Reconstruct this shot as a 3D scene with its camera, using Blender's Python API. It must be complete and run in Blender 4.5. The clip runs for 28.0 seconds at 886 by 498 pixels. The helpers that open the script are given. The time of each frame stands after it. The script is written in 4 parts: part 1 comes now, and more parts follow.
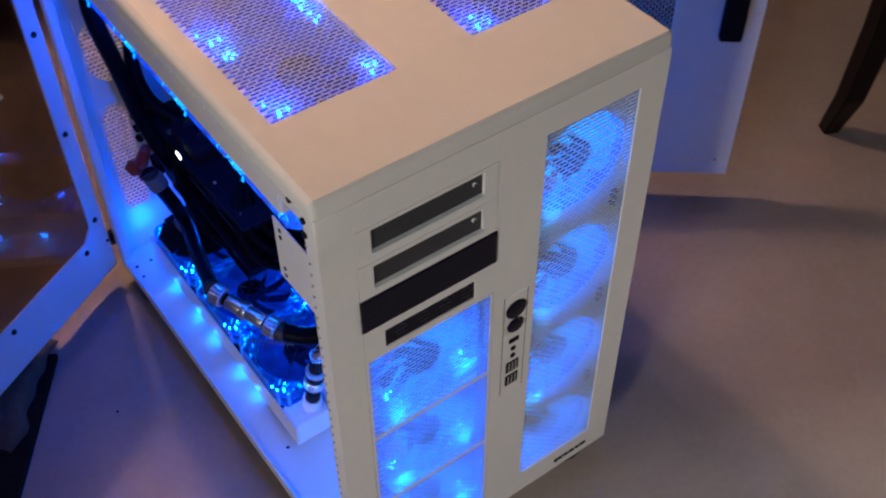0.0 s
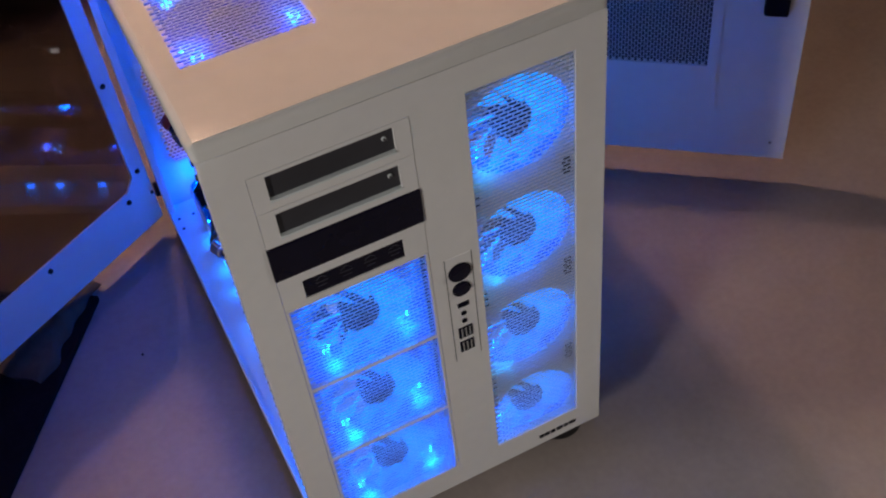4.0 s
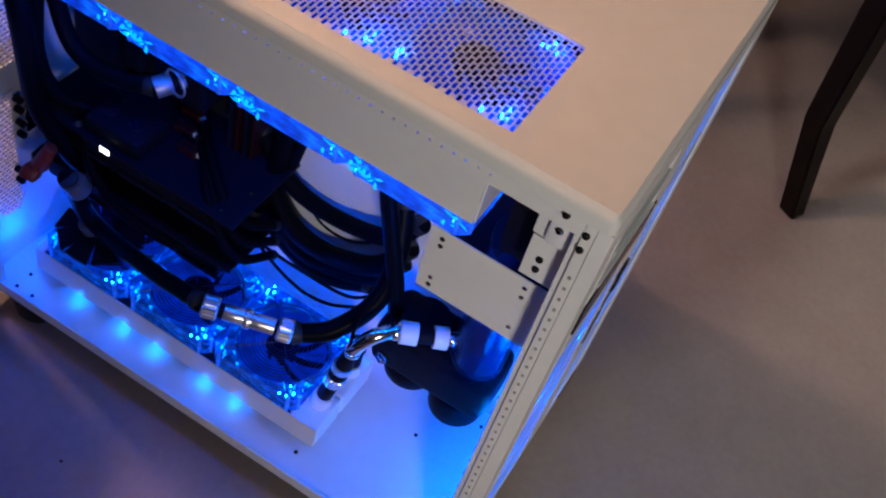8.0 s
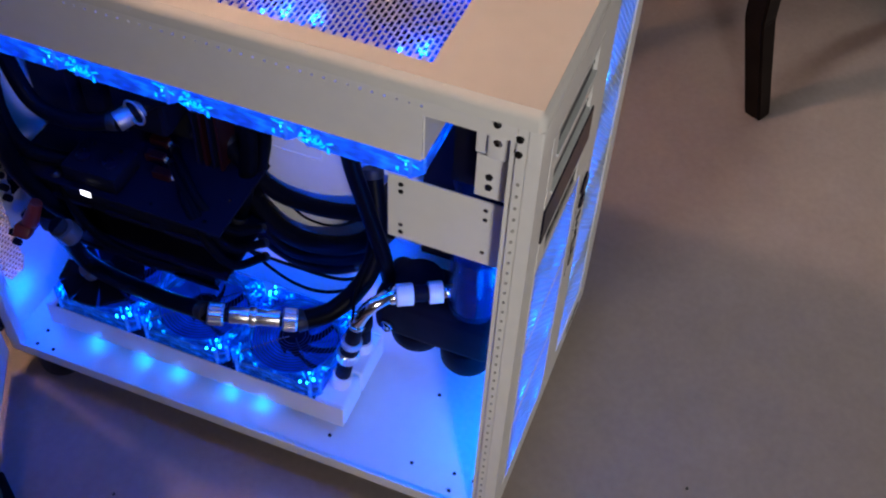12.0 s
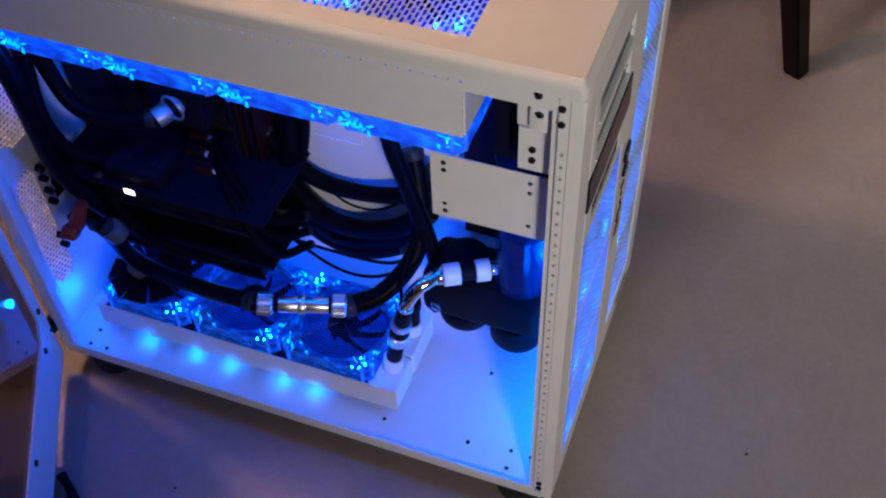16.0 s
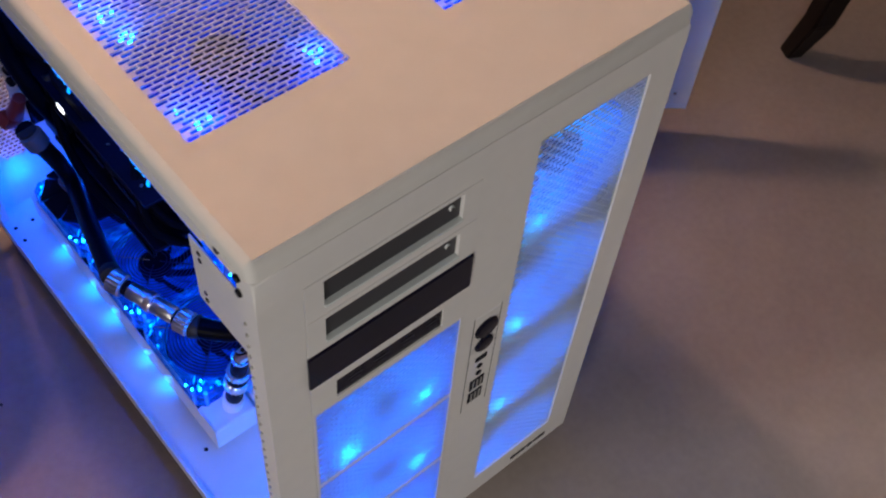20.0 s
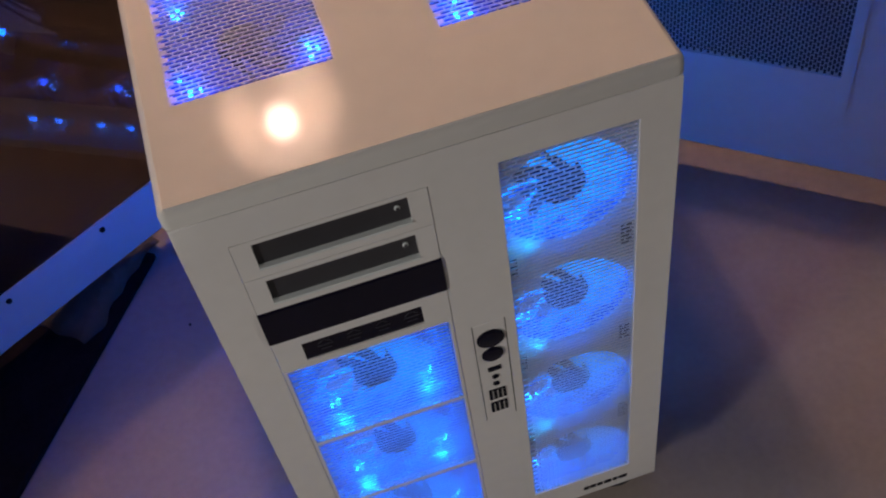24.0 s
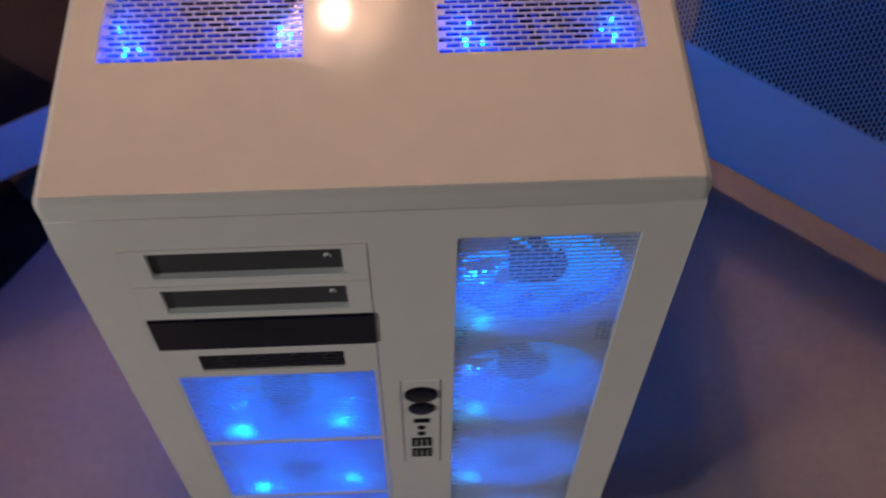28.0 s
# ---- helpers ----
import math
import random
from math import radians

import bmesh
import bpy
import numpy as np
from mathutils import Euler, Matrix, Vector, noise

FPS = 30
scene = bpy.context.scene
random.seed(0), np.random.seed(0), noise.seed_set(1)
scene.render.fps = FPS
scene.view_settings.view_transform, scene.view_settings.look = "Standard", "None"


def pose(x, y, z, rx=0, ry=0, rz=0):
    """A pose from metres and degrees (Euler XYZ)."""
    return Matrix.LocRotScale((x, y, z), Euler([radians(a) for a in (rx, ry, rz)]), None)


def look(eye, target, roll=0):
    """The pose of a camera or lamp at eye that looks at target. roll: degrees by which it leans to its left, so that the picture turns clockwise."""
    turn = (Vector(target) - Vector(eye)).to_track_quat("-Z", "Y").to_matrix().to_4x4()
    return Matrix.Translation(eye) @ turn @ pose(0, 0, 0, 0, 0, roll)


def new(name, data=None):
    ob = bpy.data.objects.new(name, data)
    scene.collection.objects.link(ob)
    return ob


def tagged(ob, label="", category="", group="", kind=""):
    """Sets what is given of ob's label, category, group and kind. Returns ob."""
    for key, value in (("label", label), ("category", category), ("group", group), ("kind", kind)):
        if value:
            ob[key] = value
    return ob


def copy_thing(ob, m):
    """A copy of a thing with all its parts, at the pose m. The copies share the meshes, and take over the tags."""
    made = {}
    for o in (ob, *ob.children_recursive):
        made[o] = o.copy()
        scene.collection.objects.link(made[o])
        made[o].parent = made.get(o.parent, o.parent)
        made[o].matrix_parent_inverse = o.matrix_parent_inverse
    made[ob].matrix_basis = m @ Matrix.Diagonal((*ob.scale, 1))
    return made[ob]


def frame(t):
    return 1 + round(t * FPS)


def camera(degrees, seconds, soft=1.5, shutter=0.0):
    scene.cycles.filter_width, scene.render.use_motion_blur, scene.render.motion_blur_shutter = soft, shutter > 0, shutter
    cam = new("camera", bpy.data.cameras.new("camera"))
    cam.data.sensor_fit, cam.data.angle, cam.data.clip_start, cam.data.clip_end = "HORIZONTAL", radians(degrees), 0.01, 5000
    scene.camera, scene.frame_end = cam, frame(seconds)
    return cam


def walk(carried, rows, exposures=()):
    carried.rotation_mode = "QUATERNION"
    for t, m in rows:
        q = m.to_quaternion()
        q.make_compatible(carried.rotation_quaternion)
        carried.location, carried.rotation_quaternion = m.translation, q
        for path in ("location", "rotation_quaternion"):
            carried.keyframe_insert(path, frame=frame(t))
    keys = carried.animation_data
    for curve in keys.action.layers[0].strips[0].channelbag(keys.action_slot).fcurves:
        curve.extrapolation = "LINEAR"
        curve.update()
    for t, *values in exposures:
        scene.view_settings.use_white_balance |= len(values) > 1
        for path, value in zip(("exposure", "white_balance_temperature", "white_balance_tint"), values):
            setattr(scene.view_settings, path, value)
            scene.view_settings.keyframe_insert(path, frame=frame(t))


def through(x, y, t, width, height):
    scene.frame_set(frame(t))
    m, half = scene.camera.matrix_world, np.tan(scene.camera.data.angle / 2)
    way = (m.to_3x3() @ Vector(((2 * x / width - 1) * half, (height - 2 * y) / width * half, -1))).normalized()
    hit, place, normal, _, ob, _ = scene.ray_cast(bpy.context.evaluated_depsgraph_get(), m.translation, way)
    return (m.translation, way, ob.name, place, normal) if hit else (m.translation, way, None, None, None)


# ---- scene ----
cam = camera(43.65, 28.0, soft=2.1, shutter=0.3)
# seconds, eye in metres, then the turn in degrees
PATH = [
    (0.0, -0.2682, -0.5447, 1.2712, 43.40, 0.28, -35.94),
    (0.5, -0.1343, -0.6223, 1.2588, 43.15, 1.26, -27.41),
    (1.0, -0.0849, -0.6578, 1.2539, 43.26, 3.62, -26.31),
    (1.5, -0.0699, -0.6701, 1.2519, 43.35, 5.00, -26.71),
    (2.0, -0.0620, -0.6809, 1.2522, 43.12, 4.69, -26.50),
    (2.5, -0.0626, -0.6842, 1.2486, 43.08, 4.72, -26.64),
    (4.5, -0.0724, -0.6853, 1.2360, 43.20, 5.22, -26.60),
    (5.0, -0.1022, -0.6626, 1.2450, 42.66, 4.57, -28.01),
    (5.5, -0.2137, -0.5898, 1.2626, 41.90, 2.25, -29.63),
    (6.0, -0.3283, -0.4811, 1.2386, 41.19, 1.19, -34.37),
    (6.5, -0.3529, -0.3020, 1.2043, 39.94, -5.85, -42.81),
    (7.0, -0.3662, -0.1813, 1.1945, 35.48, -9.65, -50.54),
    (7.5, -0.4894, -0.0678, 1.1941, 34.76, -10.01, -55.01),
    (8.0, -0.5470, -0.0501, 1.2285, 39.14, -11.55, -59.15),
    (8.5, -0.5537, -0.0770, 1.2140, 38.03, -8.30, -63.24),
    (9.0, -0.5667, -0.1721, 1.2426, 40.29, -0.39, -61.98),
    (9.5, -0.6276, -0.3161, 1.2491, 42.11, 1.06, -58.89),
    (10.0, -0.6728, -0.3848, 1.2491, 42.38, 2.29, -58.73),
    (10.5, -0.6708, -0.3704, 1.2459, 42.34, 1.34, -59.21),
    (11.0, -0.6537, -0.2830, 1.2471, 41.90, -1.13, -59.26),
    (11.5, -0.6262, -0.1680, 1.2564, 41.92, -1.89, -64.80),
    (12.0, -0.6053, -0.1340, 1.2334, 41.21, -1.98, -68.54),
    (12.5, -0.6048, -0.1277, 1.2285, 40.49, -1.77, -68.06),
    (14.5, -0.6125, -0.1293, 1.2294, 40.16, 0.43, -69.13),
    (15.0, -0.6108, -0.1268, 1.2348, 40.50, 0.83, -69.09),
    (15.5, -0.6060, -0.1218, 1.2324, 40.46, 1.34, -69.27),
    (16.0, -0.6091, -0.1280, 1.2264, 40.37, 1.66, -69.68),
    (16.5, -0.6099, -0.1285, 1.2327, 40.28, 1.34, -69.28),
    (17.0, -0.6203, -0.1355, 1.2394, 40.84, 0.90, -68.69),
    (17.5, -0.6072, -0.1459, 1.2379, 40.97, 1.26, -68.12),
    (18.0, -0.5593, -0.2025, 1.2376, 41.26, 2.16, -64.76),
    (18.5, -0.4880, -0.3189, 1.2432, 41.39, 2.19, -54.71),
    (19.0, -0.4296, -0.3886, 1.2403, 41.34, 4.03, -50.81),
    (19.5, -0.2813, -0.3675, 1.2090, 38.92, 2.37, -48.69),
    (20.0, -0.1731, -0.3282, 1.2044, 36.32, -3.58, -39.85),
    (20.5, -0.1064, -0.3321, 1.2064, 35.65, 0.05, -32.75),
    (21.0, -0.0049, -0.4245, 1.2121, 35.66, -0.95, -19.30),
    (21.5, 0.0439, -0.4977, 1.2115, 37.58, 1.72, -14.32),
    (23.5, 0.0977, -0.5228, 1.2260, 37.66, 5.92, -16.02),
    (24.0, 0.1048, -0.5273, 1.2285, 38.07, 6.61, -17.06),
    (24.5, 0.1118, -0.5235, 1.2274, 38.13, 7.19, -17.04),
    (25.0, 0.1148, -0.5232, 1.2295, 38.31, 6.84, -16.45),
    (25.5, 0.1139, -0.5274, 1.2325, 38.53, 7.69, -17.27),
    (26.0, 0.1092, -0.5332, 1.2315, 38.87, 8.13, -17.03),
    (26.5, 0.1104, -0.5366, 1.2281, 38.88, 8.29, -16.73),
    (27.0, 0.1265, -0.5318, 1.2177, 38.76, 8.98, -16.82),
    (27.5, 0.1525, -0.4752, 1.2010, 37.37, 7.95, -14.70),
    (28.0, 0.2104, -0.3544, 1.1889, 32.17, -0.22, -2.49),
]
walk(cam, [(t, pose(*p)) for t, *p in PATH], [(0, 0.30), (1, 0.12), (5, 0.10), (6, 0.15), (7, 0.0), (8, 0.18), (9, 0.45), (10, 0.65), (11, 0.5), (12, 0.3), (17.5, 0.42), (19, 0.68), (20, 0.32), (21.5, -0.02), (25, -0.10), (28, -0.12)])

# ---- world and light ----
world = bpy.data.worlds.new("room_air")
scene.world = world
world.use_nodes = True
world.node_tree.nodes["Background"].inputs[0].default_value = (0.5, 0.42, 0.36, 1)
world.node_tree.nodes["Background"].inputs[1].default_value = 0.02


def lamp(name, kind, m, energy, color, size=0.05):
    data = bpy.data.lights.new(name, kind)
    data.energy, data.color = energy, color
    if kind == "AREA":
        data.shape, data.size = "DISK", size
    else:
        data.shadow_soft_size = size
    ob = new(name, data)
    ob.matrix_basis = m
    return ob


def spot(name, at, aim, energy, color, wide, size=0.055):
    """A soft-edged spot beam, for the desk lamp and the two added fill lamps."""
    ob = lamp(name, "SPOT", look(at, aim), energy, color, size)
    ob.data.spot_size, ob.data.spot_blend = radians(wide), 0.9
    return ob


LAMP = Vector((0.085, 1.06, 1.63))
spot("shaded_bulb", LAMP, (0.2, 0.35, 0.69), 17.3, (1.0, 0.61, 0.475), 66, 0.024)
# two unseen fill spots, added to light the front, the carpet and the left side
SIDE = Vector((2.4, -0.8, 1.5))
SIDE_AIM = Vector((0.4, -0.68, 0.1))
spot("side_fill_spot", SIDE, SIDE_AIM, 80, (0.98, 0.95, 0.91), 52, 0.20)
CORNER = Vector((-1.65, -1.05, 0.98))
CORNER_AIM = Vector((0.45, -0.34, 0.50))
spot("corner_fill_spot", CORNER, CORNER_AIM, 65, (0.99, 0.94, 0.89), 60, 0.17)
BLUE = (0.0, 0.14, 1.0)
DEEP = (0.0, 0.08, 1.0)

# ---- materials ----


def material(name, color, rough=0.5, metal=0.0, spots=0.0, scale=40.0, bump=0.0, bump_scale=300.0, tint=None, coat=0.0, spec=0.5):
    """A plain surface with two scales of colour variation and a fine relief."""
    mat = bpy.data.materials.new(name)
    mat.use_nodes = True
    nodes, links = mat.node_tree.nodes, mat.node_tree.links
    shader = nodes["Principled BSDF"]
    shader.inputs["Roughness"].default_value = rough
    shader.inputs["Metallic"].default_value = metal
    shader.inputs["Coat Weight"].default_value = coat
    shader.inputs["Specular IOR Level"].default_value = spec
    where = nodes.new("ShaderNodeTexCoord")
    big, fine = nodes.new("ShaderNodeTexNoise"), nodes.new("ShaderNodeTexNoise")
    big.inputs["Scale"].default_value, fine.inputs["Scale"].default_value = scale / 6, scale
    big.inputs["Detail"].default_value = fine.inputs["Detail"].default_value = 4
    blend = nodes.new("ShaderNodeMix")
    blend.data_type = "FLOAT"
    blend.inputs["Factor"].default_value = 0.5
    ramp = nodes.new("ShaderNodeValToRGB")
    lo = [max(0, c * (1 - spots)) for c in color]
    hi = [min(1, c * (1 + spots)) for c in (tint or color)]
    ramp.color_ramp.elements[0].position, ramp.color_ramp.elements[0].color = 0.3, (*lo, 1)
    ramp.color_ramp.elements[1].position, ramp.color_ramp.elements[1].color = 0.7, (*hi, 1)
    for n in (big, fine):
        links.new(where.outputs["Object"], n.inputs["Vector"])
    links.new(big.outputs["Fac"], blend.inputs["A"])
    links.new(fine.outputs["Fac"], blend.inputs["B"])
    links.new(blend.outputs["Result"], ramp.inputs["Fac"])
    links.new(ramp.outputs["Color"], shader.inputs["Base Color"])
    if bump:
        relief, height = nodes.new("ShaderNodeTexNoise"), nodes.new("ShaderNodeBump")
        relief.inputs["Scale"].default_value = bump_scale
        relief.inputs["Detail"].default_value = 3
        height.inputs["Strength"].default_value, height.inputs["Distance"].default_value = bump, 0.002
        links.new(where.outputs["Object"], relief.inputs["Vector"])
        links.new(relief.outputs["Fac"], height.inputs["Height"])
        links.new(height.outputs["Normal"], shader.inputs["Normal"])
    return mat


def glowing(name, color, strength):
    mat = bpy.data.materials.new(name)
    mat.use_nodes = True
    shader = mat.node_tree.nodes["Principled BSDF"]
    shader.inputs["Base Color"].default_value = (*color, 1)
    shader.inputs["Emission Color"].default_value = (*color, 1)
    shader.inputs["Emission Strength"].default_value = strength
    return mat


def clear(name, color, see, rough=0.08, glow=0.0, body=(0.5, 0.7, 1.0), grain=(1, 1, 1), contrast=4, emit=None):
    """Thin acrylic: part of the light goes straight through, the rest meets a glossy, slightly milky body; glow adds
    blotchy emission of its own in place of LED light.
    """
    mat = bpy.data.materials.new(name)
    mat.use_nodes = True
    nodes, links = mat.node_tree.nodes, mat.node_tree.links
    shader = nodes["Principled BSDF"]
    shader.inputs["Base Color"].default_value = (*body, 1)
    shader.inputs["Roughness"].default_value = rough
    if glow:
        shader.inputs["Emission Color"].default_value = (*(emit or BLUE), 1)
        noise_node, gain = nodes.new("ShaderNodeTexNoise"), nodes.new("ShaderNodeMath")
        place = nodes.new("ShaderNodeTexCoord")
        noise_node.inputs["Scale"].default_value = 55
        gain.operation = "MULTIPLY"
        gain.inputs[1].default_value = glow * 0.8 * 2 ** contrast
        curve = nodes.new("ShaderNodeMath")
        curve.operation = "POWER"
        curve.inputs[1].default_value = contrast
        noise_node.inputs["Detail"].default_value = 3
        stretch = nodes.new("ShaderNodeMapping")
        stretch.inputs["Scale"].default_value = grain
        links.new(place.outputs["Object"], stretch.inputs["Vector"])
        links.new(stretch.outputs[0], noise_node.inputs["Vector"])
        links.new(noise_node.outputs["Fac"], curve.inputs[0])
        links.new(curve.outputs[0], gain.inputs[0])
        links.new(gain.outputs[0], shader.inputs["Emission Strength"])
    pass_through, blend = nodes.new("ShaderNodeBsdfTransparent"), nodes.new("ShaderNodeMixShader")
    pass_through.inputs[0].default_value = (*color, 1)
    blend.inputs[0].default_value = see
    links.new(shader.outputs[0], blend.inputs[1])
    links.new(pass_through.outputs[0], blend.inputs[2])
    links.new(blend.outputs[0], nodes["Material Output"].inputs[0])
    return mat


WHITE = material("white_powder_coat", (0.86, 0.85, 0.83), 0.32, spots=0.03, scale=60, bump=0.06, bump_scale=900)
LID_WHITE = material("white_satin_lid", (0.78, 0.77, 0.74), 0.085, spots=0.03, scale=50, bump=0.002, bump_scale=700, spec=0.05)


def mesh_plastic(name, color, through, share):
    """Thin perforated plastic that lets part of the light behind it shine through."""
    mat = bpy.data.materials.new(name)
    mat.use_nodes = True
    nodes, links = mat.node_tree.nodes, mat.node_tree.links
    body, glow, blend, grain, relief = nodes["Principled BSDF"], *(nodes.new("ShaderNode" + k) for k in ("BsdfTranslucent", "MixShader", "TexNoise", "Bump"))
    grain.inputs["Scale"].default_value = 300
    body.inputs["Base Color"].default_value = (*color, 1)
    body.inputs["Roughness"].default_value = 0.4
    glow.inputs[0].default_value = (*through, 1)
    blend.inputs[0].default_value = share
    relief.inputs["Strength"].default_value = 0.1
    links.new(body.outputs[0], blend.inputs[1])
    links.new(glow.outputs[0], blend.inputs[2])
    links.new(blend.outputs[0], nodes["Material Output"].inputs[0])
    links.new(grain.outputs["Fac"], relief.inputs["Height"])
    links.new(relief.outputs[0], body.inputs["Normal"])
    return mat


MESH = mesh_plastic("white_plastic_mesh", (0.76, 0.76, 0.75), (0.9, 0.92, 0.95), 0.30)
# the white mesh again, with the fans' blue glow put into its tint
FRONT_MESH = mesh_plastic("blue_toned_mesh", (0.58, 0.62, 0.68), (0.80, 0.90, 0.97), 0.40)
BAY_MESH = mesh_plastic("deep_blue_toned_mesh", (0.42, 0.50, 0.62), (0.70, 0.88, 0.97), 0.45)
BLACK = material("black_plastic", (0.006, 0.006, 0.014), 0.5, spots=0.3, bump=0.1, spec=0.07)
GLOSS_BLACK = material("glossy_black_bezel", (0.007, 0.006, 0.018), 0.15, spots=0.2, spec=0.25)
RUBBER = material("black_rubber", (0.01, 0.01, 0.011), 0.55, spots=0.3, bump=0.2)
SCREW = material("black_screw", (0.015, 0.015, 0.017), 0.3, metal=0.6)
GREY_PLASTIC = material("dark_grey_tray", (0.042, 0.042, 0.050), 0.35, spots=0.15)
BACKING = material("grey_backing", (0.17, 0.165, 0.18), 0.8, spots=0.1, scale=200, spec=0.1)
SATIN = material("satin_chrome", (0.86, 0.86, 0.88), 0.30, metal=1.0, spots=0.05, bump=0.1, bump_scale=1500)
PALE_LIP = material("pale_glossy_lip", (0.80, 0.86, 0.86), 0.15, spots=0.05)
NICKEL = material("brushed_nickel", (0.42, 0.43, 0.46), 0.42, metal=0.8, spots=0.08, bump=0.1, bump_scale=1200)
DULL = material("dull_grey_metal", (0.13, 0.13, 0.14), 0.45, metal=0.4, spots=0.15)
HOLE_GREY = material("shaded_grey_steel", (0.40, 0.39, 0.37), 0.5, spots=0.1)
CHROME = material("chrome", (0.8, 0.8, 0.8), 0.1, metal=1.0, spots=0.05)
CARPET = material("short_pile_carpet", (0.35, 0.295, 0.27), 0.95, spots=0.05, scale=90, bump=0.6, bump_scale=900, tint=(0.38, 0.32, 0.295), spec=0.1)
# walls out of view, toned down to cut bounced light, west and north most
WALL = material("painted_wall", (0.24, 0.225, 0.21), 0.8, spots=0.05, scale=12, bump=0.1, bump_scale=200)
DARK_WALL = material("low_bounce_wall", (0.13, 0.105, 0.09), 0.8, spots=0.08, scale=12, bump=0.1, bump_scale=200)
CEILING = material("white_ceiling_paint", (0.62, 0.60, 0.58), 0.9, spots=0.03, scale=12, bump=0.15, bump_scale=150)
DARK_WOOD = material("dark_stained_wood", (0.010, 0.006, 0.005), 0.35, spots=0.4, scale=30, coat=0.0, spec=0.1)
MAT_BLACK = material("black_mat", (0.013, 0.010, 0.012), 0.95, spots=0.3, scale=120, bump=0.4, bump_scale=500, spec=0.05)
BEIGE = material("beige_cloth", (0.09, 0.07, 0.05), 0.9, spots=0.2, scale=60, bump=0.4, bump_scale=400)
SLEEVE = material("black_cable_sleeve", (0.0015, 0.0015, 0.003), 0.6, spec=0.05, spots=0.3, scale=300, bump=0.3, bump_scale=800)
HOSE = material("black_rubber_hose", (0.0025, 0.0025, 0.005), 0.38, spots=0.2, scale=80, spec=0.045)
BOARD = material("black_circuit_board", (0.010, 0.010, 0.016), 0.4, spots=0.5, scale=160, bump=0.5, bump_scale=260)
RED = material("red_plastic", (0.03, 0.003, 0.004), 0.4, spots=0.2)
DARK_RED = material("dark_red_plastic", (0.022, 0.002, 0.002), 0.4, spots=0.2)
RED_ORANGE = material("orange_red_plastic", (0.24, 0.028, 0.014), 0.4, spots=0.15)
GREEN = material("green_plastic", (0.03, 0.25, 0.09), 0.4, spots=0.2)
SEAT = material("dark_seat_fabric", (0.02, 0.016, 0.014), 0.9, spots=0.3, scale=80, bump=0.4)
SHADE = glowing("lit_lamp_shade", (1.0, 0.66, 0.48), 50.0)
BADGE = glowing("white_lit_badge", (1.0, 1.0, 1.0), 2.5)
LED = glowing("blue_led_or_glint", (0.010, 0.19, 1.0), 6)
FACET_GLOW = glowing("glowing_facet_glint", (0.0, 0.30, 1.0), 1.5)
LED_STRONG = glowing("strong_led_or_glint", (0.004, 0.24, 1.0), 30)
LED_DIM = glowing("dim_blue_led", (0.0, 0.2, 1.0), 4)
# fan acrylic with blue emission put in where LED light would spread
FAN_POST = clear("glowing_fan_corner", (0.35, 0.6, 1.0), 0.35, 0.1, 0.35, (0.1, 0.35, 0.8), (1, 1, 3))
BAY_GLOW = clear("glowing_bay_strip", (0.35, 0.6, 1.0), 0.4, 0.2, 0.9, (0.05, 0.2, 0.7), (1.0, 1.0, 1.0), 1.5, (0.0, 0.24, 1.0))
HUB = material("dark_fan_hub", (0.006, 0.008, 0.03), 0.6, spots=0.2, spec=0.1)
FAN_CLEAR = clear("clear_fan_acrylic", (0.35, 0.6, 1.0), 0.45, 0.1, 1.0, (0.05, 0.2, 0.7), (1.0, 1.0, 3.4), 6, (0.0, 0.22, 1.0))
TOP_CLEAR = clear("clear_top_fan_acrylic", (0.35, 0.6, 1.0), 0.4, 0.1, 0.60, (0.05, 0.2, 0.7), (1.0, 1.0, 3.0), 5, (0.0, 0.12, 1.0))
FAN_BLADE = clear("glowing_fan_blade", (0.3, 0.6, 1.0), 0.42, 0.25, 2.7, (0.04, 0.16, 0.6), contrast=1.0, emit=(0.0, 0.29, 1.0))
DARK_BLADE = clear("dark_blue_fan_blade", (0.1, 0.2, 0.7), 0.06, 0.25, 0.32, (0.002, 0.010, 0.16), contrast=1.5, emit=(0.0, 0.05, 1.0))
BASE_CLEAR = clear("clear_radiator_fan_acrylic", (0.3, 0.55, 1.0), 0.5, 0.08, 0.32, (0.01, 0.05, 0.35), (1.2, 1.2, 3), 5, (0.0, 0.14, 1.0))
GUARD_WIRE = material("dark_wire_guard", (0.006, 0.02, 0.14), 0.4, spots=0.2)
RESERVOIR = clear("clear_reservoir_acrylic", (0.6, 0.75, 1.0), 0.8, 0.05, 0.01, (0.02, 0.05, 0.16))
LIQUID = clear("blue_coolant", (0.02, 0.1, 0.5), 0.12, 0.1, 0.01, (0.003, 0.008, 0.05))
WINDOW = bpy.data.materials.new("clear_window_acrylic")
WINDOW.use_nodes = True
pane_nodes, pane_links = WINDOW.node_tree.nodes, WINDOW.node_tree.links
pane_through, pane_gloss, pane_mix, pane_edge = (pane_nodes.new("ShaderNode" + k) for k in ("BsdfTransparent", "BsdfGlossy", "MixShader", "LayerWeight"))
pane_through.inputs[0].default_value = (0.46, 0.42, 0.41, 1)
pane_gloss.inputs["Roughness"].default_value = 0.015
pane_curve, pane_gain = (pane_nodes.new("ShaderNodeMath") for k in range(2))
pane_curve.operation, pane_gain.operation = "POWER", "MULTIPLY_ADD"
pane_curve.inputs[1].default_value = 4
pane_gain.inputs[1].default_value, pane_gain.inputs[2].default_value = 0.6, 0.045
pane_links.new(pane_edge.outputs["Facing"], pane_curve.inputs[0])
pane_links.new(pane_curve.outputs[0], pane_gain.inputs[0])
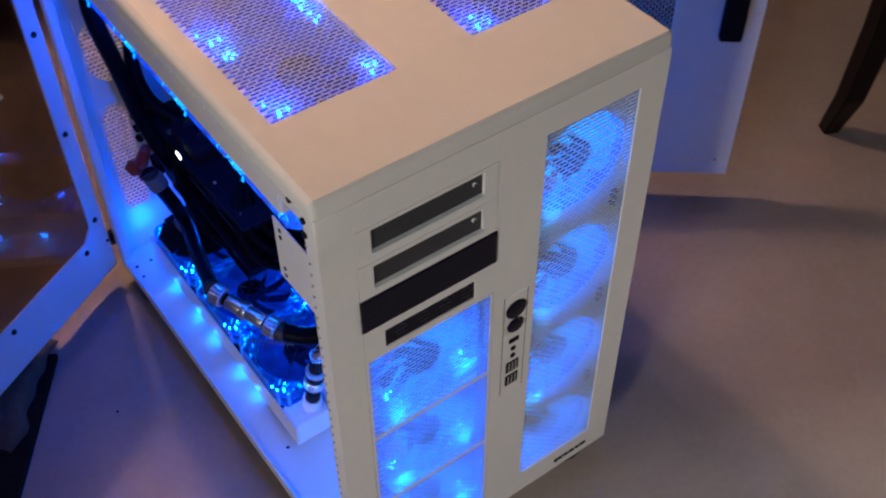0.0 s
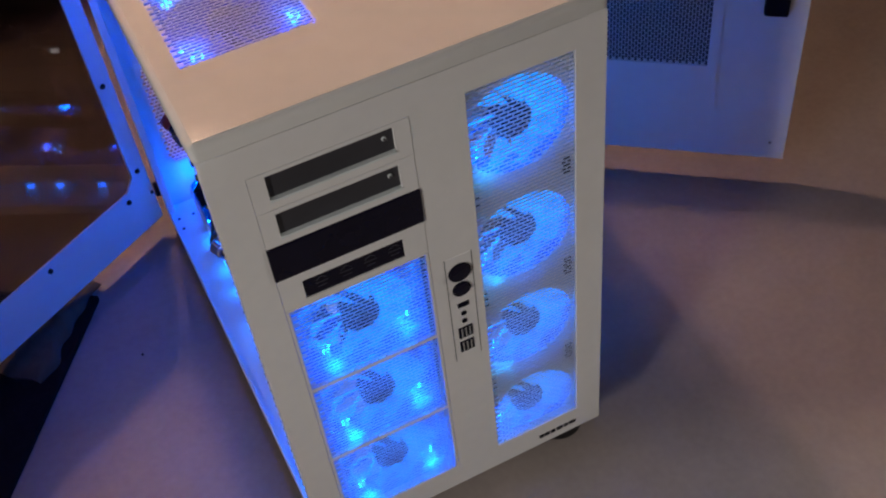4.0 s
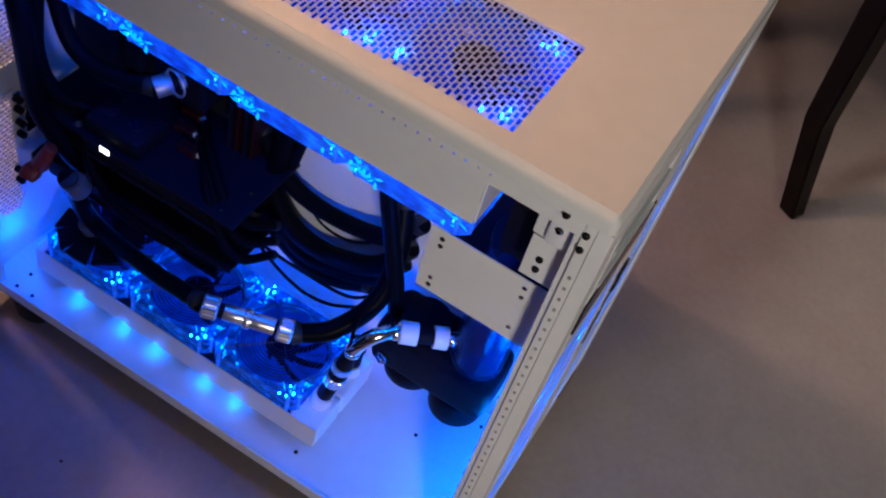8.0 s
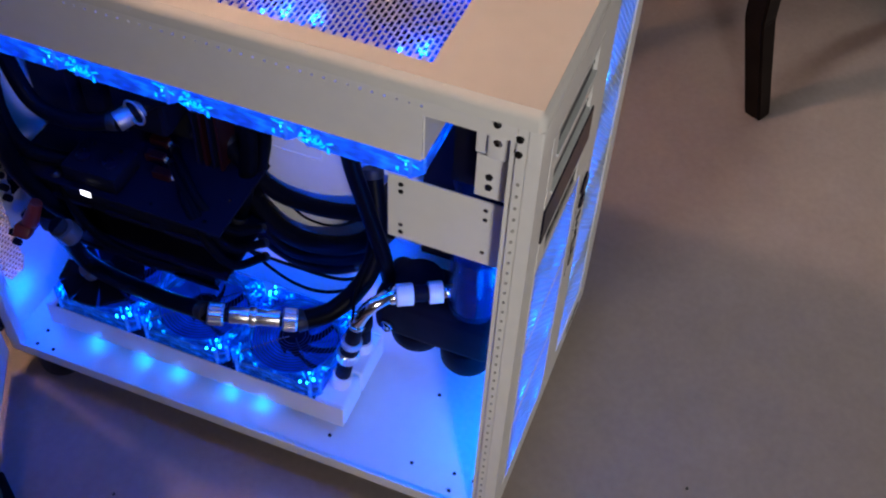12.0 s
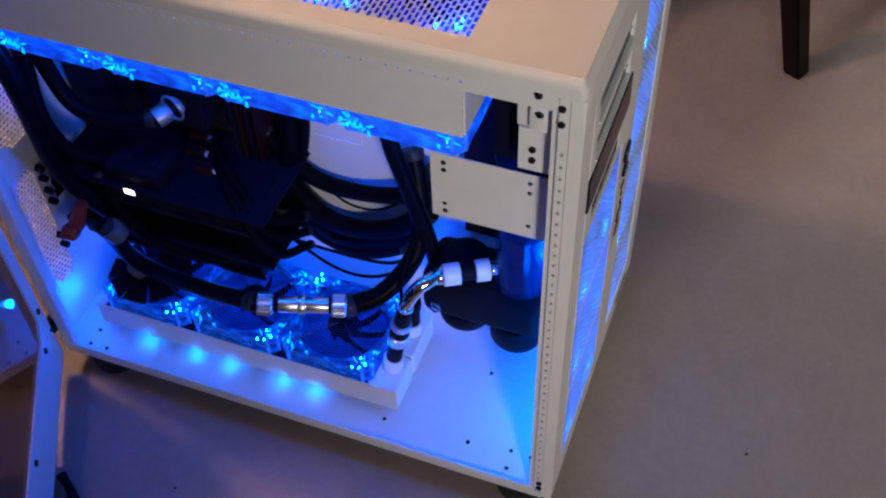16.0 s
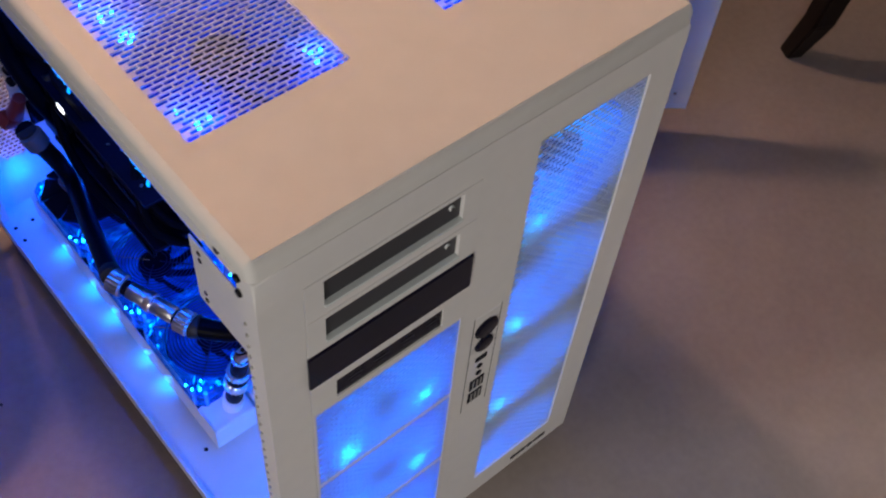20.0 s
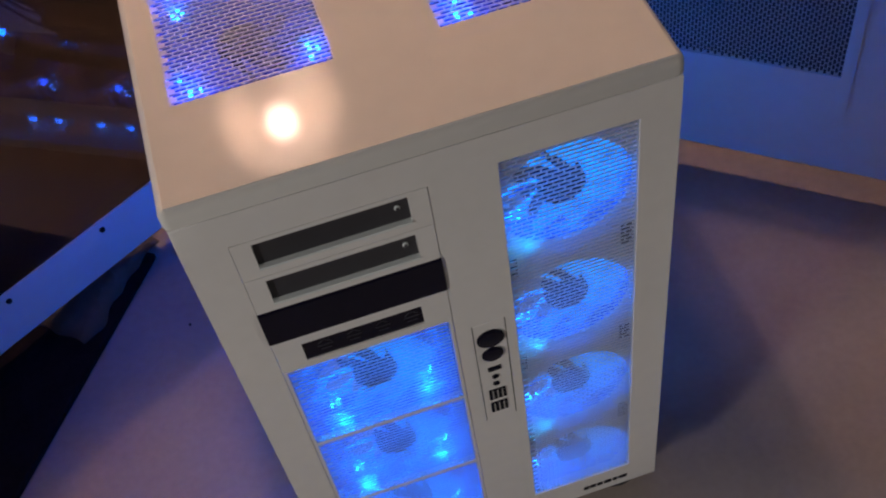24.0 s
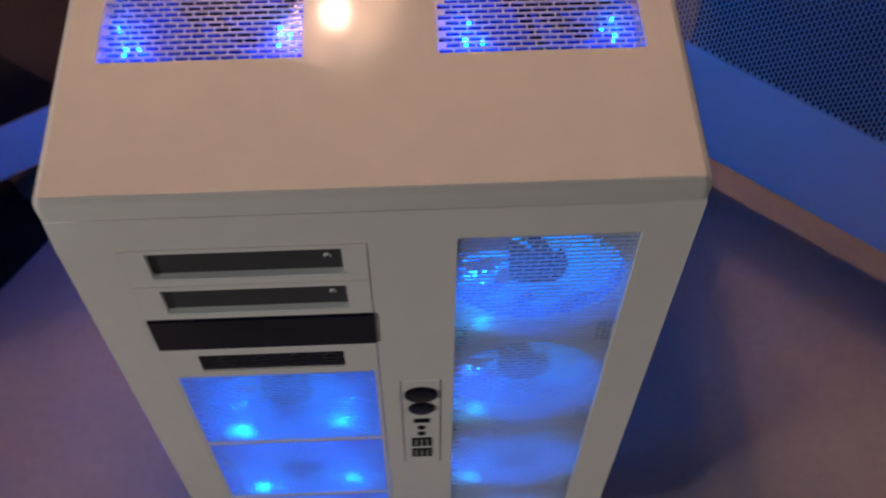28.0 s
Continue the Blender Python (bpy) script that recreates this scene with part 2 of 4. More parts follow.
pane_links.new(pane_gain.outputs[0], pane_mix.inputs[0])
pane_links.new(pane_through.outputs[0], pane_mix.inputs[1])
pane_links.new(pane_gloss.outputs[0], pane_mix.inputs[2])
pane_links.new(pane_mix.outputs[0], pane_nodes["Material Output"].inputs[0])

# ---- small builders ----


def bm_new():
    return bmesh.new()


def finish(name, bm, mat, smooth=False):
    me = bpy.data.meshes.new(name)
    bmesh.ops.recalc_face_normals(bm, faces=bm.faces)
    bm.to_mesh(me)
    bm.free()
    me.materials.append(mat)
    if smooth:
        me.shade_smooth()
        me.set_sharp_from_angle(angle=radians(40))
    return me


def part(name, bm, mat, parent=None, label="", smooth=False):
    """Links a bmesh, or a finished mesh, as one object under a thing or a part."""
    me = bm if isinstance(bm, bpy.types.Mesh) else finish(name, bm, mat, smooth)
    ob = new(name, me)
    ob.parent = parent
    if label:
        ob["label"] = label
    return ob


def empty(name, m=None):
    ob = new(name)
    ob.empty_display_size = 0.02
    if m is not None:
        ob.matrix_basis = m
    return ob


def box(x0, x1, y0, y1, z0, z1, bevel=0.0, bm=None, seg=2):
    bm = bm or bm_new()
    m = pose((x0 + x1) / 2, (y0 + y1) / 2, (z0 + z1) / 2) @ Matrix.Diagonal((x1 - x0, y1 - y0, z1 - z0, 1))
    made = bmesh.ops.create_cube(bm, size=1, matrix=m)["verts"]
    if bevel:
        edges = list({e for v in made for e in v.link_edges})
        bmesh.ops.bevel(bm, geom=edges, offset=bevel, segments=seg, affect="EDGES", profile=0.5)
    return bm


def rod(a, b, r, r2=None, seg=20, bm=None, bevel=0.0):
    """A cylinder or cone from a to b."""
    bm = bm or bm_new()
    a, b = Vector(a), Vector(b)
    turn = (b - a).to_track_quat("Z", "Y").to_matrix().to_4x4()
    made = bmesh.ops.create_cone(bm, cap_ends=True, segments=seg, radius1=r, radius2=r if r2 is None else r2, depth=(b - a).length,
                                 matrix=Matrix.Translation((a + b) / 2) @ turn)["verts"]
    if bevel:
        edges = [e for e in {e for v in made for e in v.link_edges} if any(len(f.verts) > 4 for f in e.link_faces)]
        bmesh.ops.bevel(bm, geom=edges, offset=bevel, segments=2, affect="EDGES", profile=0.5)
    return bm


def tube(points, r, seg=12, bm=None, steps=10):
    """A hose along a smooth line through the points."""
    bm = bm or bm_new()
    p = [Vector(q) for q in points]
    p = [p[0] * 2 - p[1], *p, p[-1] * 2 - p[-2]]
    line = []
    for i in range(1, len(p) - 2):
        for k in range(steps):
            t = k / steps
            line.append(0.5 * (2 * p[i] + (p[i + 1] - p[i - 1]) * t + (2 * p[i - 1] - 5 * p[i] + 4 * p[i + 1] - p[i + 2]) * t ** 2
                               + (3 * p[i] - p[i - 1] - 3 * p[i + 1] + p[i + 2]) * t ** 3))
    line.append(p[-2])
    rings, side = [], None
    for i, c in enumerate(line):
        along = (line[min(i + 1, len(line) - 1)] - line[max(i - 1, 0)]).normalized()
        side = (along.orthogonal() if side is None else side - along * side.dot(along)).normalized()
        up = along.cross(side)
        rings.append([bm.verts.new(c + r * (math.cos(a) * side + math.sin(a) * up)) for a in (2 * math.pi * k / seg for k in range(seg))])
    for a, b in zip(rings, rings[1:]):
        for k in range(seg):
            bm.faces.new((a[k], a[(k + 1) % seg], b[(k + 1) % seg], b[k]))
    bm.faces.new(rings[0]), bm.faces.new(rings[-1])
    return bm


def panel(u0, u1, v0, v1, holes, thick, put, bm=None):
    """A flat plate in (u, v) with rectangular openings and a thickness; put(u, v, w) lays it into space."""
    bm = bm or bm_new()
    us = sorted({u0, u1, *(h[0] for h in holes), *(h[1] for h in holes)})
    vs = sorted({v0, v1, *(h[2] for h in holes), *(h[3] for h in holes)})
    solid = {(i, j) for i in range(len(us) - 1) for j in range(len(vs) - 1)
             if not any(h[0] < (us[i] + us[i + 1]) / 2 < h[1] and h[2] < (vs[j] + vs[j + 1]) / 2 < h[3] for h in holes)}
    have = {}

    def at(i, j, k):
        if (i, j, k) not in have:
            have[i, j, k] = bm.verts.new(put(us[i], vs[j], k * thick))
        return have[i, j, k]
    for i, j in solid:
        for k in (0, 1):
            bm.faces.new([at(i, j, k), at(i + 1, j, k), at(i + 1, j + 1, k), at(i, j + 1, k)])
        for di, dj, a, b in ((-1, 0, (i, j), (i, j + 1)), (1, 0, (i + 1, j), (i + 1, j + 1)), (0, -1, (i, j), (i + 1, j)), (0, 1, (i, j + 1), (i + 1, j + 1))):
            if (i + di, j + dj) not in solid:
                bm.faces.new([at(*a, 0), at(*b, 0), at(*b, 1), at(*a, 1)])
    return bm


def slotted(u0, u1, v0, v1, put, slot=(0.0082, 0.0035), pitch=(0.0092, 0.0046), thick=0.0014):
    """A sheet punched with staggered slots, each a real opening with walls. Returns a mesh without material."""
    verts, faces = [], []

    def quad(*corners):
        n = len(verts)
        verts.extend(put(*c) for c in corners)
        faces.append((n, n + 1, n + 2, n + 3))
    rows = max(1, int((v1 - v0) / pitch[1]))
    pv = (v1 - v0) / rows
    for r in range(rows):
        va = v0 + r * pv
        ha, hb = va + (pv - slot[1]) / 2, va + (pv + slot[1]) / 2
        quad((u0, va, 0), (u1, va, 0), (u1, ha, 0), (u0, ha, 0))
        quad((u0, hb, 0), (u1, hb, 0), (u1, va + pv, 0), (u0, va + pv, 0))
        u, start = u0 + 0.0012 + (r % 2) * pitch[0] / 2, u0
        while u < u1 - 0.0022:
            w = min(u + slot[0], u1 - 0.0012)
            quad((start, ha, 0), (u, ha, 0), (u, hb, 0), (start, hb, 0))
            ring = [(u, ha), (w, ha), (w, hb), (u, hb)]
            for a, b in zip(ring, ring[1:] + ring[:1]):
                quad((*a, 0), (*b, 0), (*b, thick), (*a, thick))
            start, u = w, u + pitch[0]
        quad((start, ha, 0), (u1, ha, 0), (u1, hb, 0), (start, hb, 0))
    me = bpy.data.meshes.new("mesh")
    me.from_pydata(verts, [], faces)
    return me


def sheet(name, parent, mat, *args, **more):
    me = slotted(*args, **more)
    me.materials.append(mat)
    return part(name, me, mat, parent)


# ---- the room ----
X0, X1, Y0, Y1, HIGH = -4.4, 4.4, -4.6, 3.2, 2.6
tagged(part("floor", box(X0 - 0.1, X1 + 0.1, Y0 - 0.1, Y1 + 0.1, -0.05, 0), CARPET), "grey-beige short-pile carpet floor, plain and slightly worn", "floor", kind="structure")
tagged(part("ceiling", box(X0 - 0.1, X1 + 0.1, Y0 - 0.1, Y1 + 0.1, HIGH, HIGH + 0.1), CEILING), "flat white painted ceiling above the carpet", "ceiling", kind="structure")
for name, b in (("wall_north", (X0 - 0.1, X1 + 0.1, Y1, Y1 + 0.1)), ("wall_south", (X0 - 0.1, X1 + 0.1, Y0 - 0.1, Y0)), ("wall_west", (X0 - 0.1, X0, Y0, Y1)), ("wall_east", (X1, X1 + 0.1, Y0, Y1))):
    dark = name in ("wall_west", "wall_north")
    tagged(part(name, box(*b, 0, HIGH), DARK_WALL if dark else WALL), "unseen room wall darkened to cut bounced light" if dark else "unseen plain room wall toned down to limit bounced light", "wall", kind="structure")

# ---- the computer case ----
W, D, LOW, TOP = 0.380, 0.668, 0.042, 0.686
case = tagged(empty("computer_case"), "large white steel computer tower with both side doors open", "computer case")


def front(u, v, w):
    return (u, w, v)


def top(u, v, w):
    return (u, v, TOP - w)


# lid: a shallow tray with rounded edges and two vents
VENTS = ((0.023, 0.148), (0.229, 0.357))
VY = (0.1015, 0.600)
LIP = 0.668
part("lid", panel(0.004, W - 0.004, 0.004, D - 0.004, [(*v, *VY) for v in VENTS], 0.003, top), LID_WHITE, case, "satin white lid with rounded edges")


def rounded_rim(x0, x1, y0, y1, z0, z1, r, name, mat):
    """The lid's rolled edge: a quarter round all about, then the skirt."""
    bm, rings = bm_new(), []
    prof = [(r, z1)] + [(r - r * math.sin(a), z1 - r + r * math.cos(a)) for a in (math.pi / 8 * k for k in range(1, 5))] + [(0, z0), (0.004, z0), (0.004, z0 + 0.004)]
    for inset, z in prof:
        ring, rc = [], 0.007
        for cx, cy, a0 in ((x1 - rc, y1 - rc, 0), (x0 + rc, y1 - rc, 90), (x0 + rc, y0 + rc, 180), (x1 - rc, y0 + rc, 270)):
            for k in range(5):
                a = radians(a0 + 22.5 * k)
                q = max(rc - inset, 0.0005)
                ring.append(bm.verts.new((cx + q * math.cos(a), cy + q * math.sin(a), z)))
        rings.append(ring)
    for a, b in zip(rings, rings[1:]):
        for k in range(len(a)):
            bm.faces.new((a[k], a[(k + 1) % len(a)], b[(k + 1) % len(a)], b[k]))
    return part(name, bm, mat, case, smooth=True)


rounded_rim(-0.002, W + 0.002, 0.0, D, LIP, TOP, 0.009, "lid_rim", LID_WHITE)
for u in VENTS:
    sheet("vent_mesh", case, MESH, u[0], u[1], *VY, lambda a, b, c: (a, b, TOP - 0.001 - c))

# front panel
BAY = (0.034, 0.1826, 0.0845, 0.6345)
GRILLE = (0.2365, 0.3475, 0.0865, 0.636)
bm = panel(0, W, LOW + 0.004, LIP - 0.0008, [BAY, GRILLE], 0.012, front)
rims = [e for e in bm.edges if all(v.co.y == 0 and v.co.x in (0, W) for v in e.verts) or all(v.co.y == 0 and abs(v.co.z - LIP + 0.0008) < 1e-6 for v in e.verts)]
bmesh.ops.bevel(bm, geom=rims, offset=0.0028, segments=3, affect="EDGES", profile=0.5)
part("front_panel", bm, WHITE, case, "", True)
# hidden strip added behind the lid seam to block leaking blue light
part("seam_light_stop", box(0.004, W - 0.004, 0.0062, 0.0118, LIP - 0.0006, LIP + 0.010, 0.0005), WHITE, case)
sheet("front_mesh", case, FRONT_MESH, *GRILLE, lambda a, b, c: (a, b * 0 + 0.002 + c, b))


# bottom, rear, tray, posts and rails
part("bottom_plate", box(0.002, W - 0.002, 0.012, D, LOW, LOW + 0.012, 0.0015), WHITE, case)
REAR_VENTS = ((0.032, 0.122, 0.360, 0.468), (0.031, 0.070, 0.136, 0.322))
part("rear_panel", panel(0.002, W - 0.002, LOW + 0.012, LIP, REAR_VENTS, 0.002, lambda u, v, w: (u, D - w, v)), WHITE, case)
for v in REAR_VENTS:
    sheet("rear_mesh", case, WHITE, *v, lambda a, b, c: (a, D - 0.003 + c, b), slot=(0.0050, 0.0048), pitch=(0.0068, 0.0062))
for k, (u0, u1, v0, v1) in enumerate(REAR_VENTS):
    for u, v, du, dv in ((u0, v0, 1, 1), (u1, v0, -1, 1), (u0, v1, 1, -1), (u1, v1, -1, -1)):
        cu, cv = ((0.026, 0.034), (0.011, 0.020))[k]
        bm = bm_new()
        lay = [[bm.verts.new((u + a * du, D - w, v + b * dv)) for a, b in ((-0.002, -0.002), (cu, -0.002), (cu * 0.42, cv * 0.36), (-0.002, cv))] for w in (0.0032, 0.0048)]
        bm.faces.new(lay[0]), bm.faces.new(lay[1])
        for i in range(4):
            bm.faces.new((lay[0][i], lay[0][(i + 1) % 4], lay[1][(i + 1) % 4], lay[1][i]))
        part("corner_gusset", bm, WHITE, case)
part("board_tray", panel(0.03, 0.66, LOW + 0.012, 0.58, [], 0.003, lambda u, v, w: (0.222 + w, u, v)), WHITE, case)
part("pressed_rib", box(0.2205, 0.2225, 0.312, 0.388, 0.319, 0.3225, 0.0008), WHITE, case)
part("pressed_rib", box(0.2205, 0.2225, 0.3085, 0.3118, 0.3205, 0.352, 0.0008), WHITE, case)
part("front_post", box(0.001, 0.014, 0.012, 0.022, LOW + 0.012, LIP - 0.002, 0.001), WHITE, case)
rack = part("rack_strip", box(0.004, 0.0065, 0.0222, 0.0275, LOW + 0.014, LIP - 0.004, 0.0005), WHITE, case, "white steel strip punched with a row of holes")
part("right_post", box(W - 0.016, W - 0.001, 0.012, 0.026, LOW + 0.012, LIP - 0.002, 0.001), WHITE, case)
part("top_rail", panel(0.022, D - 0.002, 0.650, LIP - 0.001, [(0.10 + 0.0105 * k, 0.1022 + 0.0105 * k, 0.6580, 0.6602) for k in range(48)], 0.0016, lambda u, v, w: (0.001 + w, u, v)), WHITE, case, "white steel rail punched with small holes")
part("top_rail", box(0.003, 0.022, 0.022, D - 0.002, 0.650, 0.652, 0.0005), WHITE, case)
part("rear_post", box(0.001, 0.012, D - 0.02, D - 0.002, LOW + 0.012, LIP - 0.002, 0.001), WHITE, case)
part("bottom_rail", box(0.001, 0.004, 0.012, D - 0.002, LOW - 0.002, LOW + 0.016, 0.0008), WHITE, case)
cover = part("cover_panel", panel(0.108, 0.645, 0.578, 0.656, [], 0.0016, lambda u, v, w: (0.022 + w, u, v)), WHITE, case)
part("end_flap", box(0.0236, 0.100, 0.106, 0.108, 0.579, 0.656, 0.0005), WHITE, cover)
bracket = part("drive_bracket", box(0.028, 0.030, 0.016, 0.142, 0.465, 0.546, 0.0009), WHITE, case)
corner = part("corner_bracket", box(0.0185, 0.0205, 0.024, 0.060, 0.611, 0.655, 0.0015), WHITE, case)
part("corner_bracket", box(0.0185, 0.0205, 0.024, 0.0585, 0.562, 0.6095, 0.0008), WHITE, case)
part("pad", box(0.0125, 0.0185, 0.030, 0.049, 0.613, 0.648, 0.003), WHITE, corner, "white plastic latch block", True)
part("pad_stud", rod((0.0128, 0.040, 0.632), (0.0108, 0.040, 0.632), 0.0045, 0.002, 8), CHROME, corner)
# black sheet in place of the shade beside the drives
part("dark_backing", panel(0.030, 0.086, 0.546, 0.654, [], 0.0015, lambda u, v, w: (0.042 + w, u, v)), BLACK, case, "flat black backing sheet")
# plain black backing in front of the white tray
part("dark_backing", panel(0.050, 0.172, 0.250, 0.470, [], 0.0015, lambda u, v, w: (0.196 + w, u, v)), BLACK, case, "flat black backing sheet")


def screw(parent, p, towards, r=0.0035, mat=SCREW, h=0.0022):
    p, d = Vector(p), Vector(towards).normalized()
    return part("screw", rod(p - d * 0.0005, p + d * h, r, r * 0.8, 12, bevel=0.0005), mat, parent, "", True)


LEFT = (-1, 0, 0)
for y, z in ((0.019, 0.6545), (0.019, 0.6385), (0.038, 0.6635), (0.015, 0.075), (0.015, 0.064)):
    screw(case, (0.001 if y < 0.03 and z > 0.1 else 0.0005, y, z), LEFT)
for y, z in ((0.046, 0.587), (0.046, 0.575)):
    screw(case, (0.0185, y, z), LEFT)
for y, z, m in ((0.129, 0.536, SCREW), (0.129, 0.527, SCREW), (0.129, 0.484, CHROME), (0.129, 0.474, SCREW), (0.049, 0.536, CHROME), (0.049, 0.524, CHROME), (0.049, 0.481, CHROME)):
    screw(bracket, (0.028, y, z), LEFT, 0.0028, m, 0.001)
for x, y in ((0.14, 0.12), (0.042, 0.062), (0.018, 0.06), (0.041, 0.037), (0.036, 0.115), (0.033, 0.223), (0.035, 0.631), (0.012, 0.631), (0.012, 0.607), (0.20, 0.06)):
    screw(case, (x, y, LOW + 0.012), (0, 0, 1), 0.0026, SCREW, 0.0012)
bm = bm_new()
for k in range(40):
    z = 0.072 + k * 0.0137
    rod((0.0014, 0.0168, z), (-0.0002, 0.0168, z), 0.0014, seg=8, bm=bm)
tagged(part("rivet_holes", bm, HOLE_GREY, rack), kind="stuff")
for x, y in ((0.034, 0.046), (W - 0.034, 0.046), (0.034, 0.618), (W - 0.034, 0.618)):
    part("foot", rod((x, y, 0), (x, y, LOW + 0.001), 0.030, 0.034, 24, bevel=0.004), RUBBER, case, "black rubber foot", True)

# front bays
YF = -0.0005
for z0, z1, hole in ((0.592, 0.6345, (0.0495, 0.167, 0.602, 0.630)), (0.5498, 0.592, (0.0498, 0.167, 0.5585, 0.5865))):
    part("bay_cover", panel(BAY[0] + 0.0004, BAY[1] - 0.0004, z0 + 0.0003, z1 - 0.0003, [hole], 0.004, lambda u, v, w: (u, YF + w, v)), WHITE, case)
    # body coloured black for the shade it sits in
    drive = tagged(part("optical_drive", box(hole[0] - 0.004, hole[1] + 0.004, 0.0045, 0.086, hole[2] - 0.004, hole[3] + 0.004, 0.001), BLACK), "dark grey disc drive with a small round button", "disc drive", "disc drives")
    part("button", rod((0.158, 0.0030, (hole[2] + hole[3]) / 2 + 0.003), (0.158, 0.0012, (hole[2] + hole[3]) / 2 + 0.003), 0.0024, seg=16, bevel=0.0005), PALE_LIP, drive, "small bright ring button", True)
    part("button_cap", rod((0.158, 0.0013, (hole[2] + hole[3]) / 2 + 0.003), (0.158, 0.0006, (hole[2] + hole[3]) / 2 + 0.003), 0.0014, seg=14), GREY_PLASTIC, drive)
    part("tray_face", box(hole[0], hole[1], 0.0028, 0.0048, hole[2] + 0.0012, hole[3], 0.0004), GREY_PLASTIC, drive, "dark grey tray front")
    # highlight along the opening's lower edge, put in as a pale strip
    part("tray_lip", box(hole[0], hole[1], -0.0020, 0.0040, hole[2] - 0.0006, hole[2] + 0.0015, 0.0004), PALE_LIP, drive, "lower lip drawn pale for its highlight")
part("blank_cover", box(BAY[0] - 0.0006, BAY[1] + 0.0006, -0.002, 0.004, 0.508, 0.5496, 0.0012), GLOSS_BLACK, case, "glossy black blank bay cover")
part("bay_cover", panel(BAY[0] + 0.0004, BAY[1] - 0.0004, 0.4655, 0.5077, [(0.0572, 0.159, 0.472, 0.4965)], 0.004, lambda u, v, w: (u, YF + w, v)), WHITE, case)
control = tagged(part("fan_controller", box(0.054, 0.162, 0.001, 0.09, 0.469, 0.4995, 0.0008), GLOSS_BLACK), "black fan controller with a dim four-segment display", "fan controller")
for k in range(4):
    x = 0.069 + k * 0.0247
    part("display_mark", box(x, x + 0.013, 0.0004, 0.0011, 0.4845, 0.4855), GREY_PLASTIC, control)
    part("display_mark", box(x + 0.002, x + 0.011, 0.0004, 0.0011, 0.4795, 0.4803), GREY_PLASTIC, control)
    part("display_mark", tube([(x + 0.001, 0.0008, 0.488), (x + 0.0065, 0.0008, 0.4915), (x + 0.012, 0.0008, 0.488)], 0.0004, 6), GREY_PLASTIC, control)
for z0, z1 in ((0.3385, 0.4650), (0.2115, 0.3380), (0.0850, 0.2110)):
    cell = part("fan_bay", panel(BAY[0] + 0.0006, BAY[1] - 0.0006, z0, z1, [(BAY[0] + 0.0036, BAY[1] - 0.0034, z0 + 0.002, z1 - 0.002)], 0.006, lambda u, v, w: (u, YF + w, v)), WHITE, case)
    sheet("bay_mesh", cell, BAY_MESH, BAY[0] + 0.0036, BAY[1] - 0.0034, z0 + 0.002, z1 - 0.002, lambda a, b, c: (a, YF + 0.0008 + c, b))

# controls beside the bays
io = part("control_strip", box(0.1975, 0.2265, -0.0003, 0.001, 0.283, 0.443, 0.0002), WHITE, case, "white strip with black push buttons and sockets")
part("groove", box(0.1968, 0.1974, -0.0003, 0.001, 0.2825, 0.4435), GREY_PLASTIC, io)
part("groove", box(0.2266, 0.2272, -0.0003, 0.001, 0.2825, 0.4435), GREY_PLASTIC, io)
for z, r in ((0.4195, 0.0115), (0.3945, 0.009)):
    knob = part("push_button", rod((0.212, 0, z), (0.212, -0.003, z), r, seg=32, bevel=0.0008), GLOSS_BLACK, io, "round glossy black push button", True)
    part("bezel", rod((0.212, 0, z), (0.212, -0.0016, z), r + 0.0011, seg=32), BLACK, knob, "", True)
part("socket", box(0.2055, 0.2185, -0.0014, 0.0005, 0.3665, 0.3735, 0.0009), BLACK, io)
for z in (0.3565, 0.3445):
    part("socket", rod((0.2115, 0.0005, z), (0.2115, -0.0014, z), 0.0032, seg=14), BLACK, io)
for z in (0.3262, 0.3035):
    port = part("usb_socket", box(0.2032, 0.2196, -0.0013, 0.0005, z - 0.0085, z + 0.0085, 0.0004), BLACK, io)
    for x in (0.2068, 0.2114, 0.2160):
        part("tongue", box(x - 0.0007, x + 0.0007, -0.0018, -0.0012, z - 0.007, z + 0.007), HOLE_GREY, port)
for k, (a, b) in enumerate(((0.2935, 0.3), (0.301, 0.308), (0.3095, 0.316), (0.318, 0.3265), (0.3285, 0.334), (0.3355, 0.3455))):
    part("maker_mark", box(a, b, -0.0006, 0.001, 0.0595, 0.0655), BLACK, case, "small dark nameplate bar")


